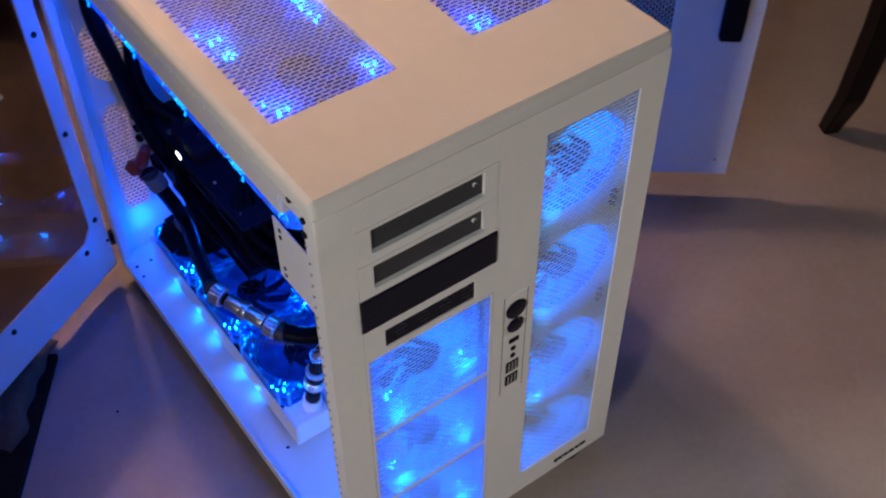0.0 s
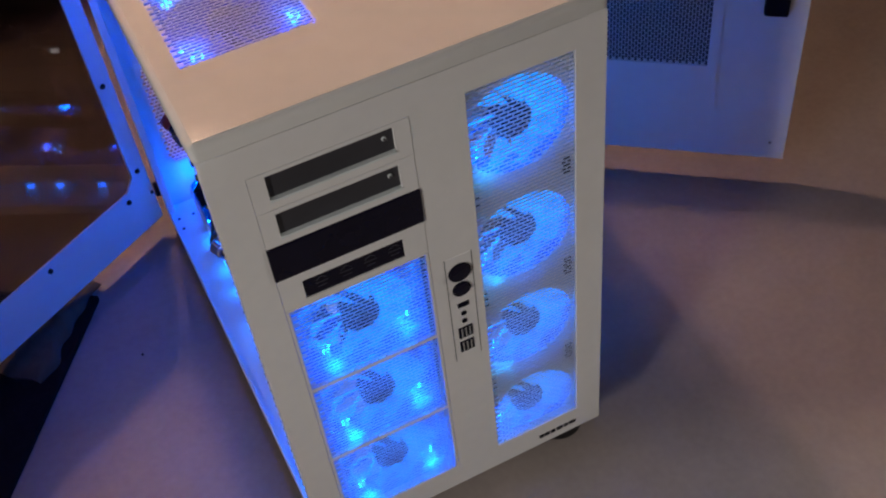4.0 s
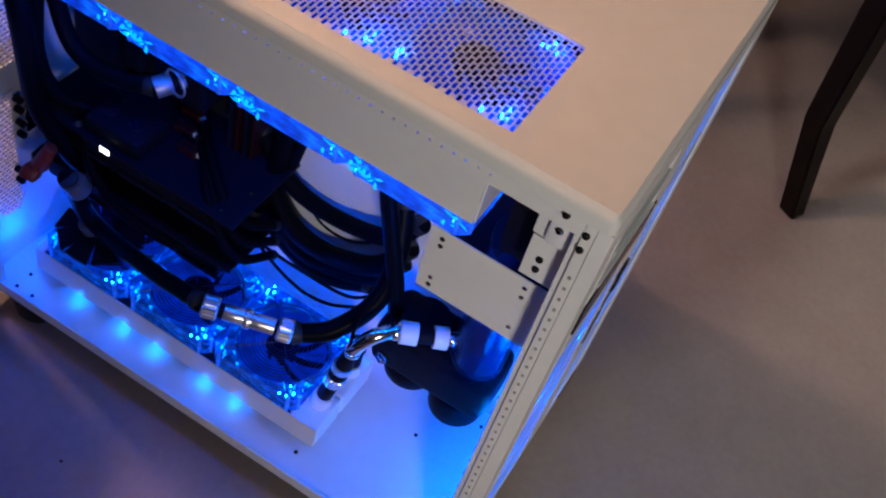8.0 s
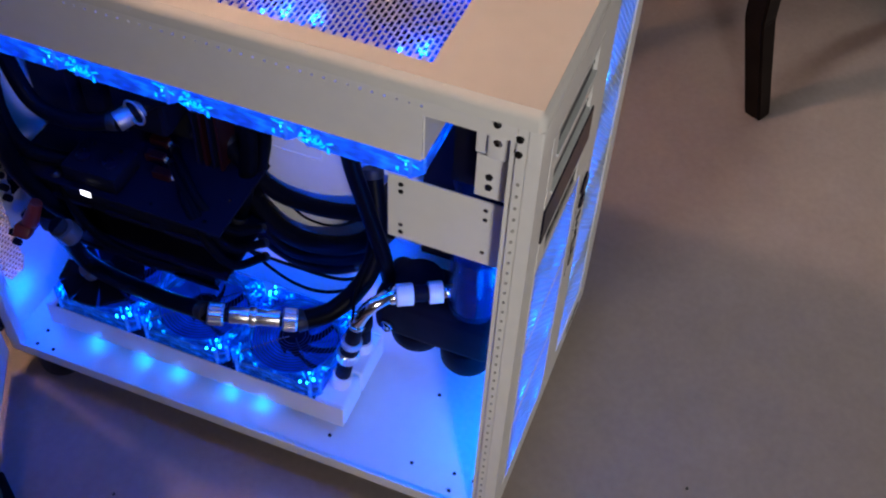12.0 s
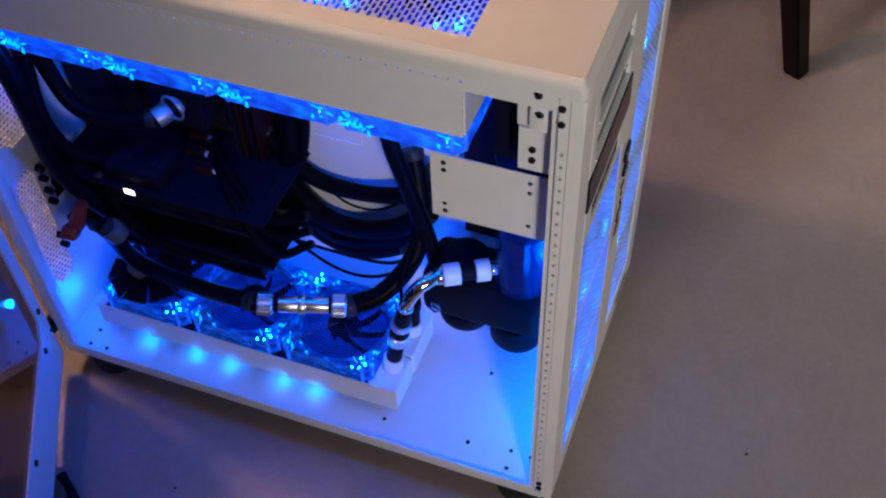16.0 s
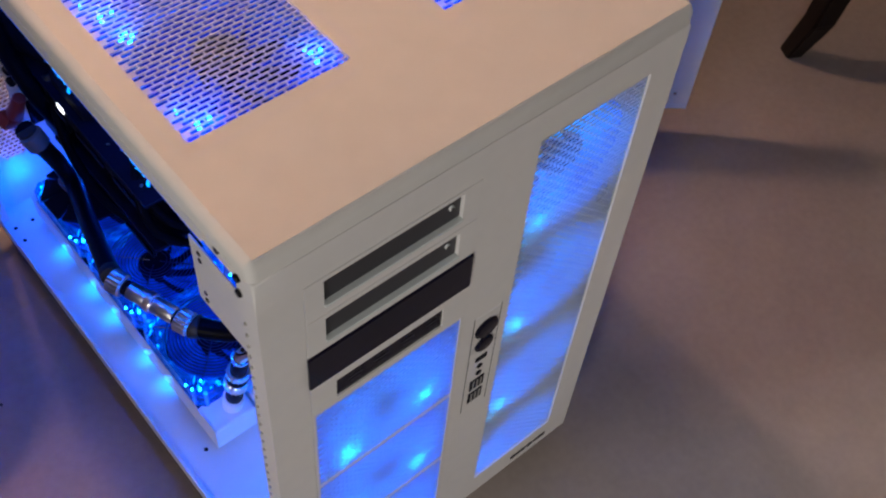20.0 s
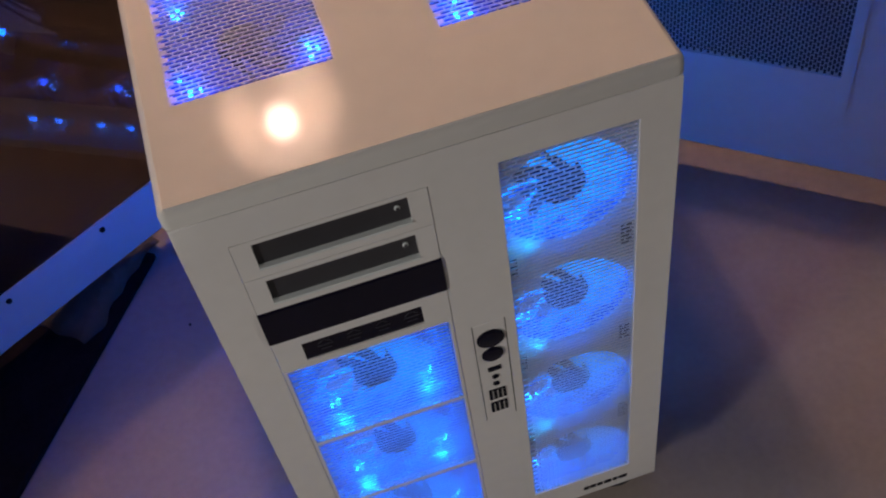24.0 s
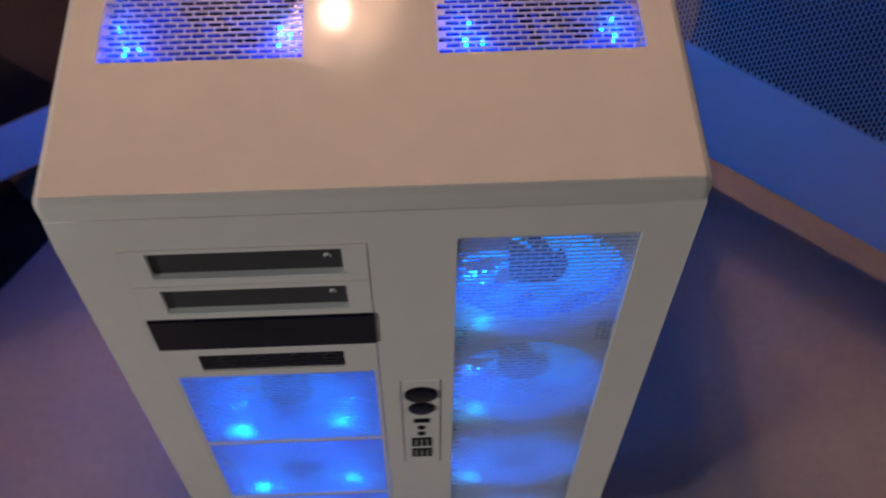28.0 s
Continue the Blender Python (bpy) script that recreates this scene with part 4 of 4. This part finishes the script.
for pts, r in (([(0.205, 0.43, 0.33), (0.20, 0.408, 0.309), (0.205, 0.37, 0.264), (0.205, 0.309, 0.258), (0.20, 0.24, 0.285), (0.205, 0.21, 0.33)], 0.0105),
               ([(0.205, 0.43, 0.29), (0.20, 0.407, 0.260), (0.20, 0.366, 0.205), (0.20, 0.312, 0.196), (0.19, 0.244, 0.240), (0.20, 0.215, 0.29)], 0.0125),
               ([(0.205, 0.43, 0.24), (0.20, 0.402, 0.211), (0.20, 0.354, 0.170), (0.20, 0.306, 0.173), (0.19, 0.245, 0.215), (0.20, 0.215, 0.26)], 0.0090),
               ([(0.205, 0.425, 0.225), (0.20, 0.395, 0.18), (0.20, 0.35, 0.150), (0.20, 0.30, 0.152), (0.19, 0.245, 0.195)], 0.0062),
               ([(0.20, 0.43, 0.14), (0.20, 0.349, 0.136), (0.19, 0.271, 0.157), (0.19, 0.23, 0.20)], 0.0022),
               ([(0.20, 0.43, 0.15), (0.20, 0.361, 0.104), (0.19, 0.298, 0.119), (0.18, 0.23, 0.18)], 0.0022),
               ([(0.205, 0.36, 0.262), (0.203, 0.33, 0.236), (0.203, 0.29, 0.236), (0.203, 0.25, 0.266)], 0.0016),
               ([(0.09, 0.21, 0.165), (0.10, 0.215, 0.25), (0.14, 0.21, 0.29), (0.19, 0.215, 0.31)], 0.002),
               ([(0.195, 0.388, 0.53), (0.192, 0.386, 0.375), (0.190, 0.394, 0.294), (0.18, 0.411, 0.217)], 0.011),
               ([(0.205, 0.374, 0.53), (0.205, 0.372, 0.375), (0.205, 0.385, 0.294), (0.20, 0.405, 0.20)], 0.009)):
    hose("black sleeved cable bundle hanging before the white tray" if r > 0.004 else "thin black wire hanging before the white tray", pts, r, "power_cable", "cable", "cables", SLEEVE)

# motherboard and cards
board = tagged(empty("motherboard"), "black motherboard with red slots on the white tray", "motherboard")
part("circuit_board", box(0.214, 0.2165, 0.405, 0.652, 0.16, 0.475, 0.0005), BOARD, board)
part("socket_block", box(0.160, 0.214, 0.475, 0.545, 0.345, 0.425, 0.006), BLACK, board, "black processor water block")
part("heat_sink", box(0.178, 0.214, 0.575, 0.60, 0.33, 0.46, 0.004), BLACK, board)
part("heat_sink", box(0.178, 0.214, 0.47, 0.565, 0.44, 0.465, 0.004), BLACK, board)
part("socket_block", box(0.165, 0.214, 0.605, 0.66, 0.31, 0.47, 0.003), BLACK, board)
for k in range(4):
    y = 0.452 - k * 0.0105
    part("memory_stick", box(0.178, 0.214, y - 0.002, y + 0.002, 0.30, 0.44, 0.0008), DARK_RED if k % 2 else BLACK, board)
for y, z in ((0.433, 0.295), (0.430, 0.247), (0.44, 0.285)):
    part("connector", box(0.200, 0.214, y - 0.008, y + 0.008, z - 0.004, z + 0.004, 0.001), BLACK, board)
    part("pin", box(0.199, 0.2005, y - 0.006, y - 0.002, z - 0.002, z + 0.002), CHROME, board)
    part("pin", box(0.199, 0.2005, y + 0.001, y + 0.005, z - 0.002, z + 0.002), GREEN, board)
fitting("block_fitting", "chrome hose fitting on the processor block", (0.125, 0.512, 0.389), (0.163, 0.486, 0.400), ((0, 0.4, 0.0122, NICKEL), (0.4, 0.55, 0.009, BLACK), (0.55, 0.7, 0.0105, NICKEL), (0.7, 1, 0.008, BLACK)))
ring = tagged(part("hose_ring", tube([(0.128 + 0.004 * math.cos(a), 0.487 + 0.015 * math.cos(a), 0.410 + 0.015 * math.sin(a)) for a in (math.pi * 2 * k / 16 for k in range(14))], 0.0016, 8, None, 2), NICKEL, None, "", True), "bright metal ring on the processor hose", "ring")
for z, name in ((0.262, "upper"), (0.185, "lower")):
    card = tagged(empty("graphics_card"), "black water-cooled graphics card plugged into the motherboard", "graphics card", "graphics cards")
    part("back_plate", box(0.088, 0.2135, 0.375, 0.655, z + 0.032, z + 0.036, 0.001), BLACK, card)
    part("water_block", box(0.092, 0.2135, 0.395, 0.645, z, z + 0.030, 0.005), BLACK, card, "", True)
    part("slot_bracket", box(0.08, 0.205, 0.655, 0.657, z - 0.004, z + 0.038), CHROME, card)
    for y in (0.42, 0.50, 0.58):
        part("edge_rib", box(0.0885, 0.0915, y - 0.03, y + 0.03, z + 0.006, z + 0.012, 0.0008), BLACK, card)
    if z > 0.2:
        part("lit_badge", box(0.0868, 0.0879, 0.5435, 0.5565, 0.2915, 0.299), BADGE, card, "small glowing white badge")
for (x, y, z) in ((0.19, 0.500, 0.303), (0.166, 0.492, 0.301), (0.145, 0.470, 0.300)):
    plug = tagged(empty("power_plug"), "red power plug with a white tip on the graphics card", "plug", "power plugs")
    part("body", box(x - 0.006, x + 0.006, y - 0.002, y + 0.022, z - 0.004, z + 0.008, 0.001), RED, plug)
    part("tip", box(x - 0.003, x + 0.003, y - 0.006, y - 0.002, z - 0.001, z + 0.005, 0.001), WHITE, plug)
for pts, r in (([(0.185, 0.488, 0.306), (0.150, 0.455, 0.318), (0.120, 0.415, 0.300), (0.128, 0.385, 0.262), (0.175, 0.372, 0.225)], 0.0055),
               ([(0.165, 0.480, 0.304), (0.130, 0.445, 0.312), (0.104, 0.405, 0.288), (0.116, 0.380, 0.245), (0.170, 0.368, 0.205)], 0.0055),
               ([(0.145, 0.458, 0.303), (0.112, 0.430, 0.306), (0.092, 0.395, 0.272), (0.108, 0.376, 0.225), (0.165, 0.366, 0.185)], 0.0055),
               ([(0.180, 0.560, 0.455), (0.150, 0.520, 0.430), (0.140, 0.470, 0.420), (0.165, 0.425, 0.435), (0.195, 0.400, 0.470)], 0.004),
               ([(0.100, 0.600, 0.300), (0.085, 0.560, 0.240), (0.082, 0.500, 0.215), (0.095, 0.440, 0.205), (0.150, 0.400, 0.180)], 0.006)):
    hose("black sleeved power cable looping over the graphics cards", pts, r, "power_cable", "cable", "cables", SLEEVE)
block = tagged(empty("water_terminal"), "black water terminal with two dull plugs on the graphics card", "terminal")
part("body", box(0.096, 0.150, 0.512, 0.585, 0.2985, 0.322, 0.004), BLACK, block, "", True)
for y in (0.530, 0.566):
    part("plug", rod((0.118, y, 0.3215), (0.118, y, 0.3265), 0.0095, seg=20, bevel=0.001), GLOSS_BLACK, block, "", True)
    part("screw", rod((0.141, y, 0.3215), (0.141, y, 0.3235), 0.0028, seg=10), CHROME, block, "", True)
for x, y in ((0.10, 0.40), (0.10, 0.47), (0.195, 0.40), (0.195, 0.56), (0.14, 0.39)):
    part("screw", rod((x, y, 0.2975), (x, y, 0.2995), 0.0024, seg=10), CHROME, block, "", True)
for y, z, h in ((0.445, 0.350, 0.012), (0.438, 0.372, 0.009), (0.462, 0.330, 0.014)):
    part("capacitor", rod((0.214, y, z), (0.214 - h * 1.6, y, z), 0.0045, seg=12, bevel=0.0006), SATIN, board, "small metal capacitor", True)
valve = tagged(empty("drain_valve"), "orange-red plastic valve handle on the rear hose", "valve")
part("stem", rod((0.063, 0.604, 0.282), (0.055, 0.616, 0.250), 0.0075, 0.0100, 16, bevel=0.001), RED_ORANGE, valve, "", True)
part("handle", box(-0.0135, 0.0135, -0.0095, 0.0095, -0.008, 0.008, 0.003), RED_ORANGE, valve, "", True).matrix_basis = pose(0.049, 0.623, 0.240, 20, 35, 25)
for x, y, z in ((0.064, 0.652, 0.204), (0.064, 0.652, 0.187), (0.074, 0.652, 0.311), (0.074, 0.652, 0.295), (0.074, 0.652, 0.274), (0.074, 0.652, 0.256)):
    part("thumb_screw", rod((x, y + 0.012, z), (x, y + 0.002, z), 0.0045, seg=14, bevel=0.0008), BLACK, case, "", True)
for a, b, r in (((0.050, 0.562, 0.268), (0.055, 0.556, 0.251), 0.0135), ((0.077, 0.571, 0.166), (0.081, 0.568, 0.151), 0.0125)):
    fitting("hose_collar", "dull metal collar on a black hose", a, b, ((0, 1, r, DULL),))
fin = tagged(empty("fan_shroud"), "black fan blades at the rear of the radiator", "fan shroud")
for k in range(9):
    a = 2 * math.pi * k / 9 + 0.3
    bm, lay = bm_new(), []
    for h in (0.1345, 0.1385):
        lay.append([bm.verts.new((0.094 + r * math.cos(a + d), 0.566 + r * math.sin(a + d), h + lift)) for r, d, lift in ((0.014, -0.34, 0.006), (0.053, -0.16, 0.0), (0.055, 0.44, 0.0), (0.014, 0.42, 0.004))])
    bm.faces.new(lay[0]), bm.faces.new(lay[1])
    for m in range(4):
        bm.faces.new((lay[0][m], lay[0][(m + 1) % 4], lay[1][(m + 1) % 4], lay[1][m]))
    part("fin", bm, BLACK, fin)
part("hub", rod((0.094, 0.566, 0.1335), (0.094, 0.566, 0.146), 0.017, 0.015, 20, bevel=0.002), BLACK, fin, "", True)

# doors
DL, DR = Vector((-0.868, -0.497, 0)), Vector((0.7741, -0.6331, 0))
HL, HR = Vector((0, 0.672, 0)), Vector((0.38, 0.665, 0))


def on_left(u, v, w):
    p = HL + DL * u + Vector((-DL.y, DL.x, 0)) * w
    return (p.x, p.y, v)


def on_right(u, v, w):
    p = HR + DR * u + Vector((DR.y, -DR.x, 0)) * w
    return (p.x, p.y, v)


def framed(u0, u1, v0, v1, hole, cut, thick, put):
    """A door skin whose opening has chamfered corners."""
    a, b, c, d = hole
    inner = [(a + cut, c), (b - cut, c), (b, c + cut), (b, d - cut), (b - cut, d), (a + cut, d), (a, d - cut), (a, c + cut)]
    outer = [(a + cut, v0), (b - cut, v0), (u1, c + cut), (u1, d - cut), (b - cut, v1), (a + cut, v1), (u0, d - cut), (u0, c + cut)]
    bm = bm_new()
    vi = [[bm.verts.new(put(*p, w)) for p in inner] for w in (0, thick)]
    vo = [[bm.verts.new(put(*p, w)) for p in outer] for w in (0, thick)]
    ends = {1: (u1, v0), 3: (u1, v1), 5: (u0, v1), 7: (u0, v0)}
    for k in range(8):
        n = (k + 1) % 8
        if k in ends:
            e = [bm.verts.new(put(*ends[k], w)) for w in (0, thick)]
            for w in (0, 1):
                bm.faces.new((vi[w][k], vo[w][k], e[w], vo[w][n], vi[w][n]))
            bm.faces.new((vo[0][k], e[0], e[1], vo[1][k])), bm.faces.new((e[0], vo[0][n], vo[1][n], e[1]))
        else:
            for w in (0, 1):
                bm.faces.new((vi[w][k], vo[w][k], vo[w][n], vi[w][n]))
            bm.faces.new((vo[0][k], vo[0][n], vo[1][n], vo[1][k]))
        bm.faces.new((vi[0][k], vi[0][n], vi[1][n], vi[1][k]))
    return bm


side_door = part("side_door", framed(0.010, 0.632, 0.044, 0.655, (0.037, 0.597, 0.129, 0.575), 0.018, 0.003, on_left), WHITE, case, "white steel door frame round a clear window")
part("window_pane", panel(0.03, 0.604, 0.12, 0.582, [], 0.003, lambda u, v, w: on_left(u, v, -0.0032 + w)), WINDOW, side_door, "clear acrylic pane")
n = Vector((-DL.y, DL.x, 0))
for u, v in ((0.025, 0.152), (0.058, 0.114), (0.218, 0.1147), (0.371, 0.115), (0.525, 0.115), (0.027, 0.314), (0.025, 0.472), (0.607, 0.152), (0.607, 0.314), (0.058, 0.592), (0.218, 0.592), (0.371, 0.592), (0.525, 0.592)):
    screw(side_door, on_left(u, v, 0.003), n, 0.0045, SCREW, 0.003)
part("door_edge", panel(0.010, 0.632, 0.044, 0.047, [], 0.012, lambda u, v, w: on_left(u, v, 0.0032 + w - 0.0152)), WHITE, side_door)
for z in (0.095, 0.60):
    part("hinge", box(-0.006, 0.006, 0.664, 0.674, z - 0.012, z + 0.012, 0.002), BLACK, case)
    for u in (0.008, 0.014):
        screw(side_door, on_left(u, z - 0.004 + (u > 0.01) * 0.008, 0.003), n, 0.003)
VENT = (0.12, 0.511, 0.217, 0.56)
vent_door = part("vented_door", panel(0.0, 0.638, 0.050, 0.655, [VENT], 0.003, on_right), WHITE, case, "white steel door with a slotted vent")
sheet("door_mesh", vent_door, WHITE, VENT[2], VENT[3], VENT[0], VENT[1], lambda a, b, c: on_right(b, a, 0.001 + c))
# added sheet that hides the lit room behind, so the slots stay dark
part("slot_backing", panel(VENT[2] - 0.006, VENT[3] + 0.006, VENT[0] - 0.006, VENT[1] + 0.006, [], 0.001, lambda u, v, w: on_right(u, v, -0.0035 + w)), BACKING, vent_door, "thin grey sheet added behind the slots to keep them dark")
part("fold", panel(0.514, 0.526, 0.148, 0.60, [], 0.004, lambda u, v, w: on_right(u, v, 0.003 + w)), WHITE, vent_door)
part("latch", box(-0.0165, 0.0165, -0.016, 0, 0.318, 0.402, 0.004), BLACK, vent_door, "black plastic latch").matrix_basis = Matrix.Translation(Vector(on_right(0.595, 0, 0.003))) @ pose(0, 0, 0, 0, 0, math.degrees(math.atan2(DR.y, DR.x)))
screw(vent_door, on_right(0.615, 0.082, 0.003), (DR.y, -DR.x, 0), 0.003, CHROME)

# dining chair beyond the case
chair = tagged(empty("dining_chair"), "dark-stained wooden chair with tapered legs", "chair")


def leg(points, sizes):
    """A square leg that tapers along its line."""
    bm, rings = bm_new(), []
    for (x, y, z), r in zip(points, sizes):
        rings.append([bm.verts.new((x + r * a * 0.9 + r * b * 0.44, y + r * b * 0.9 - r * a * 0.44, z)) for a, b in ((-1, -1), (1, -1), (1, 1), (-1, 1))])
    for a, b in zip(rings, rings[1:]):
        for k in range(4):
            bm.faces.new((a[k], a[(k + 1) % 4], b[(k + 1) % 4], b[k]))
    bm.faces.new(rings[0]), bm.faces.new(rings[-1])
    bmesh.ops.bevel(bm, geom=list(bm.edges), offset=0.003, segments=2, affect="EDGES")
    return bm


ax, ay = Vector((0.478, 0.878, 0)), Vector((0.878, -0.478, 0))
base = Vector((0.907, -0.154, 0))
for side in (0, 0.42):
    o = base + ay * side
    part("leg", leg([o, o + ax * 0.040 - ay * 0.012 + Vector((0, 0, 0.18)), o + ax * 0.055 - ay * 0.014 + Vector((0, 0, 0.44))], (0.0158, 0.0185, 0.0215)), DARK_WOOD, chair, "tapered front leg")
    r = base + ax * 0.485 + ay * (side + 0.01)
    part("leg", leg([r, r - ax * 0.035 + Vector((0, 0, 0.10)), r - ax * 0.055 + Vector((0, 0, 0.25)), r - ax * 0.06 + Vector((0, 0, 0.44)), r + ax * 0.02 + Vector((0, 0, 0.95))], (0.014, 0.018, 0.02, 0.021, 0.016)), DARK_WOOD, chair, "curved rear leg")
    part("rail", leg([o + ax * 0.02 + Vector((0, 0, 0.40)), o + ax * 0.42 + Vector((0, 0, 0.4005))], (0.02, 0.02)), DARK_WOOD, chair)
turned = Matrix.Translation(base) @ pose(0, 0, 0, 0, 0, math.degrees(math.atan2(ay.y, ay.x)))
part("seat", box(-0.02, 0.44, -0.03, 0.43, 0.44, 0.475, 0.012), SEAT, chair, "dark padded seat", True).matrix_basis = turned
for z in (0.62, 0.80, 0.92):
    part("back_slat", box(0.0, 0.42, 0.475, 0.49, z - 0.03, z + 0.03, 0.005), DARK_WOOD, chair).matrix_basis = turned

# mat and cloth under the open door
mat_ob = part("floor_mat", box(-0.95, 0, -0.75, 0.17, 0, 0.012, 0.003), MAT_BLACK)
mat_ob.matrix_basis = pose(-0.24, 0.445, 0, 0, 0, -34.4)
tagged(mat_ob, "flat black fabric mat lying on the carpet", "mat")
bm = bmesh.new()
bmesh.ops.create_grid(bm, x_segments=26, y_segments=20, size=1)
for v in bm.verts:
    x, y = v.co.x * 0.095, v.co.y * 0.050
    e = 1 - max(abs(v.co.x), abs(v.co.y)) ** 6
    wob = noise.noise(Vector((x * 30, y * 30, 3)))
    v.co = Vector((x + 0.012 * noise.noise(Vector((y * 25, 1, 0))), y + 0.014 * noise.noise(Vector((x * 25, 0, 5))), 0.015 + e * (0.012 + 0.016 * max(0, wob) + 0.01 * abs(noise.noise(Vector((x * 70, y * 50, 9)))))))
bmesh.ops.solidify(bm, geom=list(bm.faces), thickness=0.003)
cloth = tagged(part("folded_cloth", bm, BEIGE, None, "", True), "crumpled beige cloth on the black mat", "cloth")
cloth.matrix_basis = pose(-0.235, 0.565, 0, 0, 0, 52)

# the desk lamp that the lid mirrors, then two added fill lamps
stand = tagged(empty("desk_lamp"), "black desk lamp with a warm glowing shade", "lamp")
part("base", rod((0.085, 1.30, 0.75), (0.085, 1.30, 0.772), 0.10, 0.09, 40, bevel=0.006), BLACK, stand, "", True)
part("pole", rod((0.085, 1.30, 0.77), (0.085, 1.30, 1.78), 0.011, seg=16), BLACK, stand, "", True)
part("arm", rod((0.085, 1.30, 1.775), (0.085, 1.06, 1.745), 0.008, seg=12), BLACK, stand, "", True)
bm, rings = bm_new(), []
for r, z in ((0.118, 1.60), (0.108, 1.645), (0.080, 1.685), (0.02, 1.702), (0.02, 1.699), (0.079, 1.682), (0.106, 1.643), (0.116, 1.60)):
    rings.append([bm.verts.new((LAMP.x + r * math.cos(a), LAMP.y + r * math.sin(a), z)) for a in (2 * math.pi * k / 40 for k in range(40))])
for a, b in zip(rings, rings[1:] + rings[:1]):
    for k in range(40):
        bm.faces.new((a[k], a[(k + 1) % 40], b[(k + 1) % 40], b[k]))
part("shade", bm, SHADE, stand, "warm glowing shade", True)
part("socket", rod((0.085, 1.06, 1.755), (0.085, 1.06, 1.694), 0.022, seg=16), BLACK, stand, "", True)
part("switch", rod((0.068, 1.128, 1.603), (0.068, 1.128, 1.618), 0.040, seg=24, bevel=0.003), BLACK, stand, "round dark switch housing", True)
desk = tagged(empty("desk"), "dark wooden desk standing behind the case", "desk")
part("desk_top", box(-1.0, 1.5, 1.22, 1.9, 0.722, 0.75, 0.004), DARK_WOOD, desk)
for x in (-0.96, 1.44):
    for y in (1.28, 1.84):
        part("leg", box(x - 0.03, x + 0.03, y - 0.03, y + 0.03, 0, 0.722, 0.004), DARK_WOOD, desk)
for x, y in ((0.164, -0.207), (-0.116, 0.447)):
    tagged(part("lint", rod((x, y, 0.0002), (x + 0.001, y, 0.0022), 0.0022, 0.0012, 8), RUBBER), "small dark speck of lint on the carpet", "lint", "lint specks")


def fill_lamp(at, aim, label, big=1.0):
    """An added fill lamp out of view: round base, thin pole, and a black metal cone turned towards aim, with a cap
    behind its bulb.
    """
    thing = tagged(empty("fill_lamp"), label, "lamp", "reading lamps")
    ahead = (aim - at).normalized()
    foot = at - ahead * 0.10 * big
    part("base", rod((foot.x, foot.y, 0), (foot.x, foot.y, 0.025), 0.13, 0.12, 32, bevel=0.005), BLACK, thing, "", True)
    part("pole", rod((foot.x, foot.y, 0.02), (foot.x, foot.y, foot.z), 0.01, seg=14), BLACK, thing, "", True)
    part("socket", rod(at - ahead * 0.12 * big, at - ahead * 0.065 * big, 0.024, 0.028, 20, bevel=0.003), BLACK, thing, "", True)
    turn, bm, rings = ahead.to_track_quat("Z", "Y").to_matrix().to_4x4(), bm_new(), []
    for r, z in ((0.03, -0.075), (0.07, -0.06), (0.125, 0.09), (0.122, 0.09), (0.067, -0.056), (0.03, -0.071)):
        rings.append([bm.verts.new(Matrix.Translation(at) @ turn @ Vector((big * r * math.cos(a), big * r * math.sin(a), big * z))) for a in (2 * math.pi * k / 40 for k in range(40))])
    for a, b in zip(rings, rings[1:] + rings[:1]):
        for k in range(40):
            bm.faces.new((a[k], a[(k + 1) % 40], b[(k + 1) % 40], b[k]))
    part("shade", bm, BLACK, thing, "black metal cone shade", True)
    return thing


fill_lamp(CORNER, CORNER_AIM, "added, unseen low fill lamp with a wide black metal cone shade", 2.0)
fill_lamp(SIDE, SIDE_AIM, "added, unseen tall black fill lamp beyond the dark wooden chair", 2.0)
